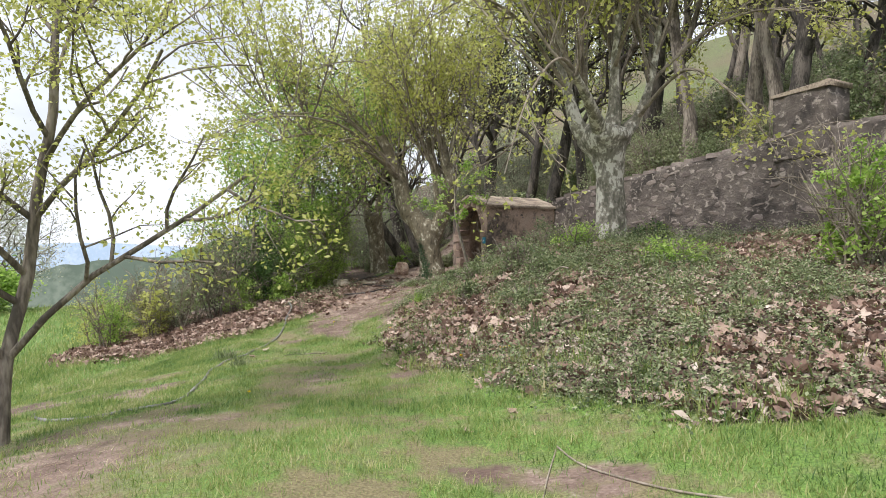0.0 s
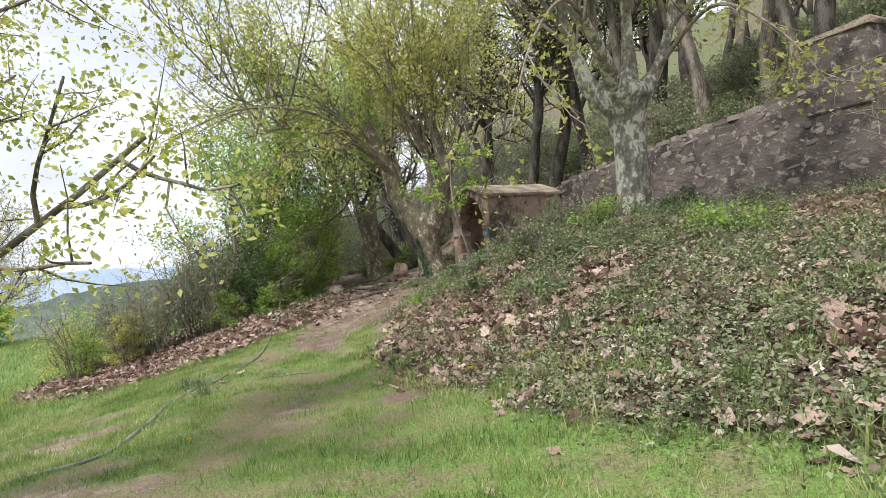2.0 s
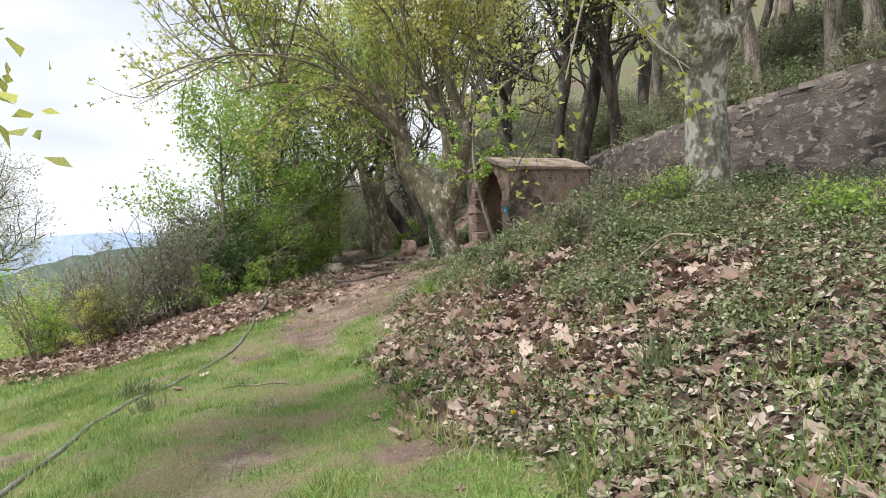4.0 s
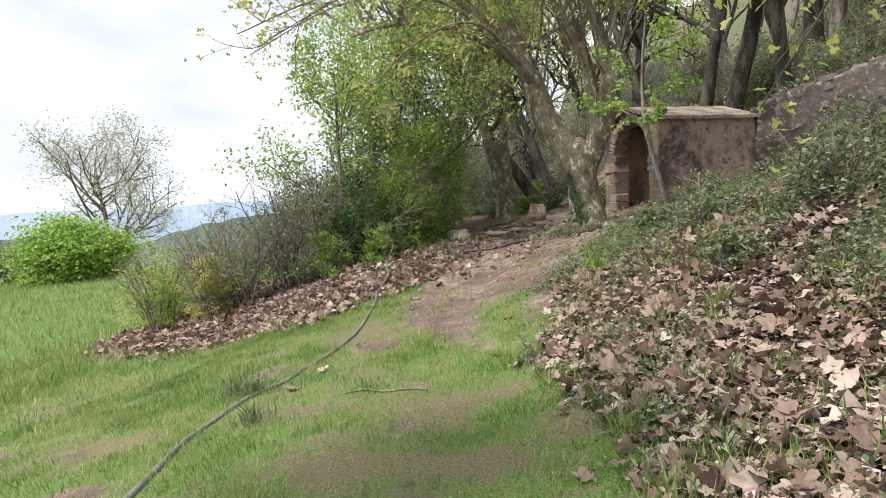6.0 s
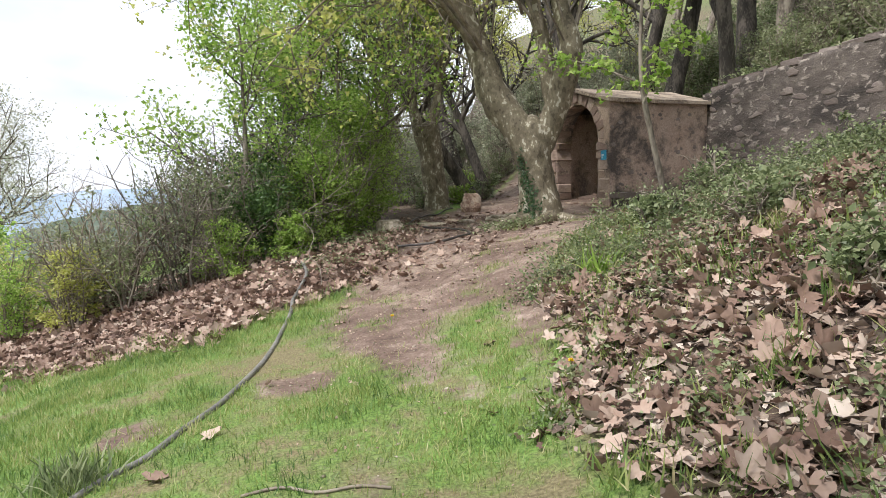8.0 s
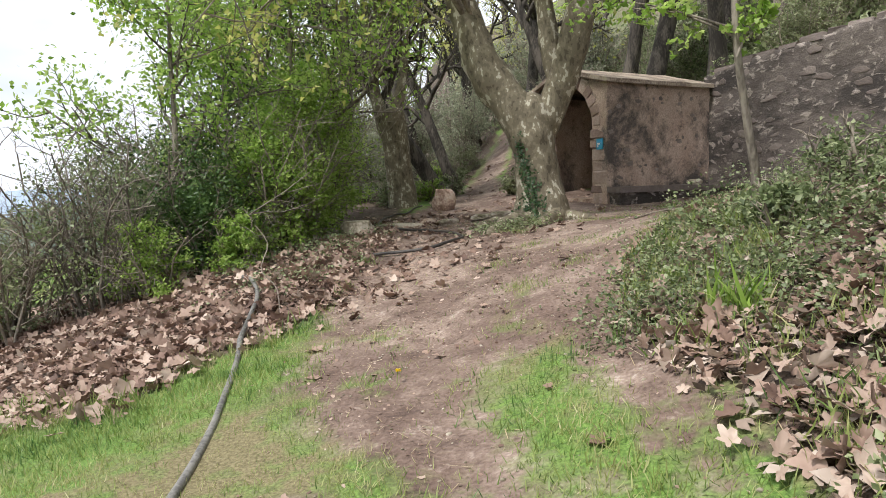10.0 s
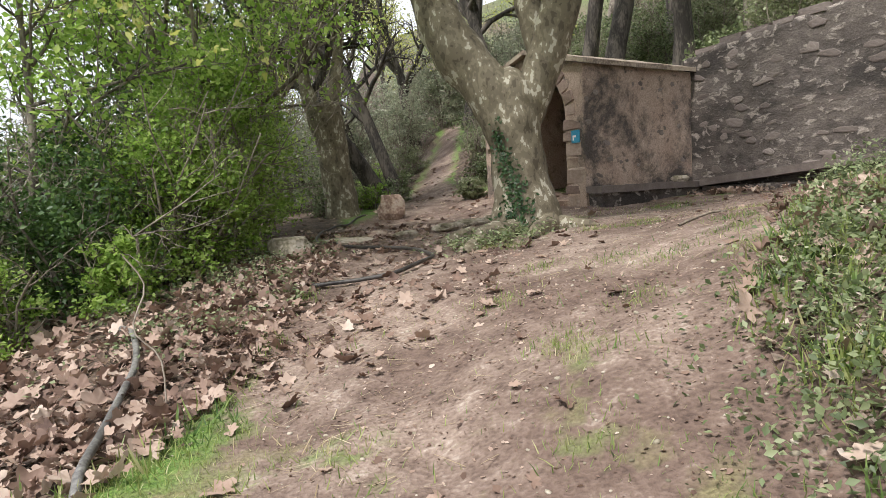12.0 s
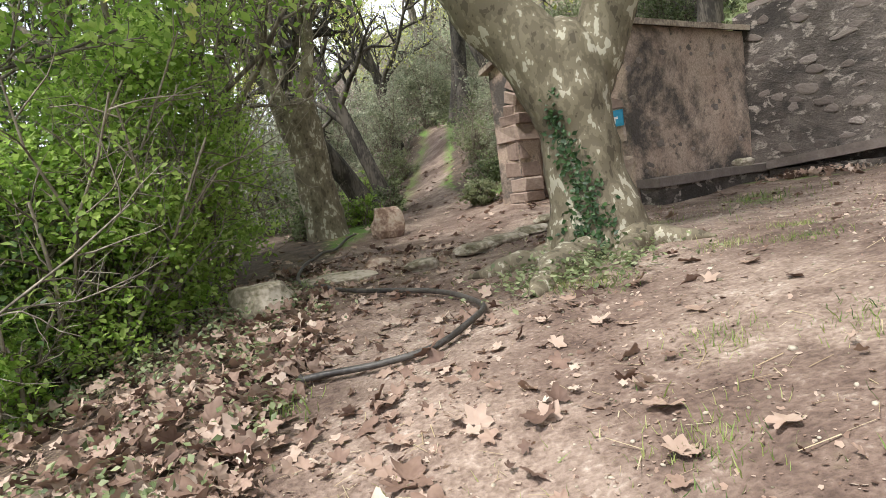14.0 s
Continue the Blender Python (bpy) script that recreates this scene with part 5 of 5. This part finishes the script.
# ---------------------------------------------------------------- ivy and bramble cover on the bank
bits = []
x, y = strewn(4600, -1.3, 6.5, 3.9, 17, rng)
d, l, g = zones(x, y)
q = (x - WALL0[0]) * OUT[0] + (y - WALL0[1]) * OUT[1]
patch = smooth(patchy(x, y, 0.75, 3.3), -0.3, 0.3)
m = (q < -0.1) & (l > 0.3) & (rng.random(len(x)) < 0.62 * (1.0 - 0.95 * patch) * np.where(y > 8.5, 1.2, 0.8) + 0.035)
x, y = x[m], y[m]
for a, b in zip(x, y):
    n, w, h = int(rng.integers(60, 150)), rng.uniform(0.08, 0.22), rng.uniform(0.05, 0.28)
    px, py = a + rng.normal(size=n) * w, b + rng.normal(size=n) * w
    P = on_ground(px, py, 0.02)
    P[:, 2] += h * rng.random(n) * np.exp(-((px - a) ** 2 + (py - b) ** 2) / (2 * w * w)) * 1.6
    bits.append(scatter(P, rng.uniform(0.018, 0.045, n), KITE, rng, 0.7))
V, F = heap(bits)
tagged(new("bank_ground_cover", mesh_of("bank_ground_cover", V, F, M_COVER)), "low ivy, bramble and nettle cover on the bank", "ground cover", kind="stuff")
BANKB = "low bushes on the bank"
for k, (x, y, w, h, mt) in enumerate([(1.3, 10.6, 0.5, 0.6, M_COVER), (2.3, 10.7, 0.5, 0.6, M_BRIGHT), (0.6, 11.9, 0.4, 0.45, M_COVER), (1.9, 11.8, 0.6, 0.7, M_COVER), (3.6, 11.4, 0.4, 0.5, M_DARKLEAF), (0.25, 13.2, 0.3, 0.4, M_COVER), (1.0, 13.6, 0.5, 0.55, M_COVER), (1.6, 9.6, 0.4, 0.4, M_COVER), (2.2, 13.6, 0.5, 0.6, M_COVER), (4.4, 13.0, 0.4, 0.7, M_BRIGHT), (0.5, 10.3, 0.35, 0.3, M_COVER), (1.1, 8.6, 0.4, 0.35, M_COVER), (3.2, 8.8, 0.5, 0.4, M_BRIGHT)]):
    shrub("low_bush", "low leafy green bush growing through the dry leaves", x, y, w, h, 80 + k, mt, 1500, 0.05, M_TWIG, 16, BANKB, 0.3)

bits = []
x, y = strewn(75, -4.4, -2.4, 15.5, 20.0, rng)
d, l, g = zones(x, y)
for a, b in zip(x[l > 0.5], y[l > 0.5]):
    n = int(rng.integers(14, 50))
    bits.append(scatter(on_ground(a + rng.normal(size=n) * 0.12, b + rng.normal(size=n) * 0.12, 0.05) + np.column_stack([np.zeros(n), np.zeros(n), rng.random(n) * 0.10]), rng.uniform(0.025, 0.055, n), KITE, rng, 0.6))
V, F = heap(bits)
tagged(new("hedge_ground_cover", mesh_of("hedge_ground_cover", V, F, M_COVER)), "ivy and seedlings coming through leaves under the hedge", "ground cover", kind="stuff")
n = 90000
x, y = strewn(n, 2, 24, 4, 44, rng)
q = (x - WALL0[0]) * OUT[0] + (y - WALL0[1]) * OUT[1]
m = (q > 0.6) & (rng.random(n) < np.exp(-np.clip(q - 1, 0, 30) * 0.06)) & (ripple(x, y, 1.3, 0.7) > -0.75)
x, y = x[m], y[m]
V, F = scatter(on_ground(x, y) + np.column_stack([0 * x, 0 * x, rng.random(len(x)) ** 2 * 0.35]), rng.uniform(0.05, 0.15, len(x)), KITE, rng, 0.8)
tagged(new("slope_ground_cover", mesh_of("slope_ground_cover", V, F, M_COVER)), "low green undergrowth covering the wooded slope", "ground cover", kind="stuff")

# ivy on the fork-trunked plane and its roots
n = 650
zz = rng.random(n) ** 1.5 * 1.25
a = rng.normal(size=n) * (0.30 - 0.16 * zz) - 2.2 + 0.25 * np.sin(zz * 4.0)
rad = 0.33 + 0.17 * np.exp(-zz * 5)
P = np.stack([-0.33 - 0.06 * zz + rad * np.cos(a), 18.4 + rad * np.sin(a), ground_z(-0.35, 18.4) + zz], 1)
V, F = scatter(P, rng.uniform(0.03, 0.06, n), KITE, rng, 0.5, np.stack([np.cos(a), np.sin(a), 0 * a + 0.3], 1))
tagged(new("trunk_ivy", mesh_of("trunk_ivy", V, F, M_IVY)), "dark ivy climbing the plane tree's trunk", "ivy", kind="stuff")
for row in ([(-0.55, 17.75, 0.14), (-0.85, 17.45, 0.12), (-1.15, 17.15, 0.09), (-1.3, 16.95, 0.02)], [(-0.25, 17.6, 0.12), (-0.5, 17.3, 0.09), (-0.6, 17.05, 0.02)], [(-0.1, 17.75, 0.09), (0.1, 17.5, 0.05), (0.2, 17.35, 0.012)], [(-0.65, 18.0, 0.12), (-1.1, 18.0, 0.08), (-1.45, 18.15, 0.015)]):
    r = np.array([(px + 0.1, py + 0.4, ground_z(px + 0.1, py + 0.4) + rr * 0.35, rr * 1.1) for px, py, rr in row])
    tagged(new("tree_root", knobbly(r[:, :3], r[:, 3], 12, rng, 0.28).mesh("tree_root", M_PLANE)), "gnarled plane root on the surface", "tree root", "surface roots")
n = 900
px, py = -0.85 + rng.normal(size=n) * 0.28, 17.55 + rng.normal(size=n) * 0.28
V, F = scatter(on_ground(px, py, 0.03) + np.column_stack([0 * px, 0 * px, rng.random(n) * 0.12]), rng.uniform(0.03, 0.06, n), KITE, rng, 0.5)
tagged(new("root_ivy", mesh_of("root_ivy", V, F, M_COVER)), "pale ivy spreading over the roots", "ivy", kind="stuff")


# ---------------------------------------------------------------- hoses, sticks, stones
def laid(name, label, category, pts, r, mat, lift=0.6, sides=8, group="", n=60, over=0.0):
    p = spline(np.array(pts, float), n)
    z = height(p[:, 0], p[:, 1]) + r * lift + over * smooth(zones(p[:, 0], p[:, 1])[1], 0.1, 0.7)
    if p.shape[1] > 2:
        z = z + p[:, 2]
    tb = Tubes()
    tb.add(np.column_stack([p[:, 0], p[:, 1], z]), np.full(len(p), r), sides)
    return tagged(new(name, tb.mesh(name, mat)), label, category, group)


laid("water_hose", "black plastic water hose lying across the lawn", "hose", [(-4.6, 7.3), (-4.42, 6.99), (-3.9, 6.5), (-3.35, 6.34), (-2.9, 6.5), (-2.85, 7.2), (-3.05, 8.2), (-3.3, 9.3), (-3.3, 10.18), (-3.18, 10.57), (-3.12, 11.45), (-3.2, 12.62), (-3.34, 13.6), (-3.51, 14.6), (-3.64, 15.5), (-3.87, 16.2), (-4.02, 16.42)], 0.022, M_HOSE, 0.3, n=150, over=0.07)
laid("water_hose", "dark water hose curving across the path", "hose", [(-2.62, 16.95), (-2.5, 16.93), (-2.19, 16.86), (-1.88, 16.88), (-1.62, 17.16), (-1.5, 17.52), (-1.72, 18.2), (-2.19, 18.76), (-2.63, 19.43), (-2.75, 20.8), (-2.4, 22.6), (-2.0, 24.0)], 0.0185, M_DARKHOSE, 2.4, n=110, over=0.045)
for pts, r in (([(-2.47, 9.89), (-2.3, 9.92), (-2.12, 9.85), (-1.95, 9.9), (-1.81, 9.88)], 0.007), ([(0.74, 4.2), (0.87, 3.8), (1.2, 3.3), (1.6, 3.0)], 0.007), ([(0.74, 4.2), (0.62, 3.8), (0.52, 3.4)], 0.005), ([(0.2, 15.9), (0.6, 16.2), (0.9, 16.4)], 0.01), ([(-0.9, 12.6), (-0.65, 12.65), (-0.4, 12.7)], 0.009), ([(-3.3, 14.9, 0.0), (-3.33, 14.98, 0.25), (-3.47, 15.02, 0.42), (-3.43, 15.15, 0.62), (-3.55, 15.2, 0.8)], 0.005), ([(1.4, 9.0, 0.05), (1.55, 8.6, 0.25), (1.6, 8.2, 0.3)], 0.01)):
    laid("fallen_stick", "thin dry grey-brown stick lying on the ground", "stick", pts, r, M_TWIG, 1.2, 6, "fallen sticks", 14)


def boulder(name, label, x, y, sx, sy, sz, seed, mat, group="", sink=0.25, turn=0):
    bm = bmesh.new()
    bmesh.ops.create_icosphere(bm, subdivisions=3, radius=0.5)
    for v in bm.verts:
        p = v.co * 2.3 + Vector((seed * 3.1, 0, 0))
        v.co *= 1 + 0.35 * noise.noise(p) + 0.12 * noise.noise(p * 3)
        v.co = Vector((v.co.x * sx, v.co.y * sy, max(min(v.co.z, 0.38), -0.4) * sz))
    ob = new(name, bm_mesh(name, bm, mat))
    ob.matrix_basis = pose(x, y, ground_z(x, y) + sz * (0.4 - sink), 0, 0, turn)
    return tagged(ob, label, "rock", group)


boulder("boulder", "rounded reddish boulder standing beside the path", -1.5, 23.5, 0.52, 0.45, 0.7, 3, M_ROCK, sink=0.12)
boulder("rock", "half-buried mossy rock at the hedge foot", -2.95, 18.85, 0.5, 0.42, 0.45, 4, M_GREYROCK, "path stones")
boulder("rock", "flat pale rock bedded in the path", -2.4, 19.86, 0.8, 0.45, 0.2, 5, M_GREYROCK, "path stones")
boulder("rock", "small pale rock on the path", -1.9, 20.6, 0.3, 0.25, 0.15, 6, M_ROCK, "path stones")
for k, (x, y, w) in enumerate([(-1.6, 19.4, 0.42), (-0.95, 19.85, 0.5), (-0.6, 20.15, 0.5), (-0.15, 20.6, 0.6), (0.25, 21.1, 0.5)]):
    boulder("edging_stone", "broken flat edging stone stepping across the path", x, y, w * (0.8 + 0.3 * (k % 3)), 0.26 + 0.08 * (k % 2), 0.14, 10 + k, M_GREYROCK, "edging stones", 0.1, 38)
boulder("rock", "loose stone lying on the bench", 3.35, 21.72, 0.3, 0.16, 0.14, 20, M_GREYROCK).location.z = 1.27

for k, (x, y) in enumerate([(0.67, 7.06), (0.72, 7.0), (0.62, 7.14), (0.2, 7.3), (-2.2, 12.95), (-0.9, 10.9), (-1.9, 6.3)]):
    fl = thing("dandelion", x, y, ground_z(x, y), "yellow dandelion flower in the grass", "flower", "dandelions", scale=0.75)
    tb = Tubes()
    tb.add([(0, 0, -0.02), (0.004, 0, 0.05), (0.01, 0, 0.11)], [0.003, 0.003, 0.003], 5)
    part("stalk", tb.mesh("stalk", M_BRIGHT), fl)
    n = 40
    u = rng.random(n)
    th = rng.uniform(0, 6.283, n)
    P = np.stack([0.01 + 0.006 * np.cos(th), 0.006 * np.sin(th), np.full(n, 0.11)], 1)
    V, F = scatter(P, rng.uniform(0.02, 0.028, n), KITE, rng, 0.35)
    part("flower_head", mesh_of("flower_head", V, F, M_YELLOW), fl)


# ---------------------------------------------------------------- distance
def ridge(name, label, dist, a0, a1, top_of, mat):
    V, n = [], 120
    for k in range(n + 1):
        a = radians(a0 + (a1 - a0) * k / n)
        for d, z in ((dist, -400), (dist, top_of(a0 + (a1 - a0) * k / n)), (dist + 300, top_of(a0 + (a1 - a0) * k / n) - 30), (dist + 300, -400)):
            V.append((-math.sin(a) * d, math.cos(a) * d, z))
    F = [(k * 4 + j, k * 4 + 4 + j, k * 4 + 5 + j, k * 4 + 1 + j) for k in range(n) for j in range(3)]
    return tagged(new(name, mesh_of(name, V, F, mat, True)), label, "hills", kind="structure")


ridge("backdrop_hill", "dark wooded hill across the valley", 700, 38, 100, lambda a: -22 + 34 * math.sin(min((a - 38) / 24, 1.5)) + 2.5 * noise.noise(Vector((a * 0.5, 0, 0))) + 1.2 * noise.noise(Vector((a * 2.5, 0, 0))), M_HILL)
# these mountains carry their haze in the material's colour
ridge("backdrop_mountains", "mountains on the horizon, pale blue haze painted into their colour", 3800, -30, 110, lambda a: 45 + 42 * noise.noise(Vector((a * 0.09, 1, 0))) + 14 * noise.noise(Vector((a * 0.5, 4, 0))), M_FARHILL)
ridge("backdrop_hill", "dark wooded hill behind the hedge", 420, 8, 40, lambda a: -24 + 24 * math.sin((a - 8) / 32 * math.pi) + 1.5 * noise.noise(Vector((a * 0.8, 7, 0))), M_HILL)


# ---------------------------------------------------------------- stones of the hut and the wall
def stone_mesh(seed, mat):
    """A worn unit block."""
    r = random.Random(seed)
    bm = bmesh.new()
    bmesh.ops.create_cube(bm, size=1)
    bmesh.ops.bevel(bm, geom=bm.edges[:], offset=0.09, segments=1, affect="EDGES")
    for v in bm.verts:
        v.co += Vector((r.uniform(-0.06, 0.06), r.uniform(-0.06, 0.06), r.uniform(-0.06, 0.06)))
    return bm_mesh("stone", bm, mat)


def rubble_mesh(seed, mat):
    """A flat field stone with an irregular outline."""
    r = random.Random(seed)
    bm = bmesh.new()
    n = 9
    rings = []
    for depth, f in ((0.5, 1.0), (-0.15, 0.93), (-0.42, 0.6)):
        rings.append([(f, depth) for k in range(n)])
    shape = [r.uniform(0.36, 0.56) for k in range(n)]
    verts = [[bm.verts.new((math.cos(6.283 * k / n) * shape[k] * f, d + r.uniform(-0.04, 0.04), math.sin(6.283 * k / n) * shape[k] * f)) for k, (f, d) in enumerate(ring)] for ring in rings]
    for a, b in zip(verts, verts[1:]):
        for k in range(n):
            bm.faces.new((a[k], a[(k + 1) % n], b[(k + 1) % n], b[k]))
    bm.faces.new(verts[-1])
    return bm_mesh("wall_stone", bm, mat)


rnd = random.Random(9)
GREY = [stone_mesh(k, M_STONE) for k in range(8)]
RUBBLE = [rubble_mesh(k + 50, M_STONE) for k in range(10)]
RED = [stone_mesh(k + 20, M_REDSTONE) for k in range(8)]


def set_stone(name, me, parent, m, sx, sy, sz):
    ob = new(name, me)
    ob.parent = parent
    ob.matrix_basis = m @ Matrix.Diagonal((sx, sy, sz, 1))
    return ob


# arch ring
for k in range(15):
    a = math.pi * (k + 0.5) / 15
    rr = ORAD + 0.13 + rnd.uniform(-0.015, 0.02)
    y, z = OC + rr * math.cos(a), SPRING_Z + rr * math.sin(a)
    if z < RIDGE - abs(y - HW / 2) * 0.28 - 0.08:
        set_stone("voussoir", RED[k % 8], hut, pose(0.2, y, z) @ pose(0, 0, 0, math.degrees(a)), 0.45, rnd.uniform(0.22, 0.27), 2 * rr * math.sin(math.pi / 30) * 0.94)
# jambs, courses of uneven length
for edge, away in ((O0, -1), (O1, 1)):
    z = 0.9
    k = 0
    while z < SPRING_Z - 0.06:
        h = rnd.uniform(0.16, 0.30)
        w = rnd.uniform(0.26, 0.46) if away < 0 else rnd.uniform(0.3, 0.52)
        w = min(w, 0.41 if away < 0 else 0.5)
        set_stone("jamb_stone", RED[rnd.randrange(8)], hut, pose(0.2, edge + away * (w / 2 - rnd.uniform(0.0, 0.06)), z + h / 2, 0, 0, rnd.uniform(-2, 2)), 0.43 + rnd.uniform(0, 0.012), w, h * 0.985)
        z += h
# courses inside
for r in range(9):
    y = 0.42
    while y < HW - 0.5:
        w = rnd.uniform(0.22, 0.42)
        set_stone("inner_stone", RED[rnd.randrange(8)], hut, pose(HL - 0.27, y + w / 2, 1.1 + r * 0.24), 0.1, w * 0.94, 0.22)
        y += w
# stones that show through the render of the side wall
for k in range(26):
    x, z = rnd.uniform(0.05, HL - 0.3), rnd.uniform(1.3, 3.0)
    set_stone("plaster_stone", RUBBLE[rnd.randrange(10)], hut, pose(x, 0.005, z, 0, rnd.uniform(-20, 20), 0), rnd.uniform(0.07, 0.2), 0.03, rnd.uniform(0.05, 0.12))
WTURN = math.degrees(math.atan2(ALONG[1], ALONG[0]))
for k in range(170):
    s = rnd.uniform(-0.1, 12) ** 1.0
    z = rnd.uniform(1.25, float(WALL_TOP(s)) - 0.15)
    w, h = rnd.uniform(0.12, 0.34), rnd.uniform(0.05, 0.13)
    set_stone("wall_stone", RUBBLE[rnd.randrange(10)], wall, pose(*on_wall(s, -0.002, z), 0, 0, WTURN) @ pose(0, 0, 0, 0, rnd.uniform(-14, 14), 0), w * 1.3, 0.017, h * 1.3)
s = -0.1
while s < 8.3:
    w = rnd.uniform(0.25, 0.55)
    set_stone("coping_stone", GREY[rnd.randrange(8)], wall, pose(*on_wall(s + w / 2, 0.25, float(WALL_TOP(s + w / 2)) + 0.01), 0, 0, WTURN) @ pose(0, 0, 0, rnd.uniform(-3, 3), rnd.uniform(-4, 4), 0), w * 0.95, 0.5, rnd.uniform(0.08, 0.16))
    s += w
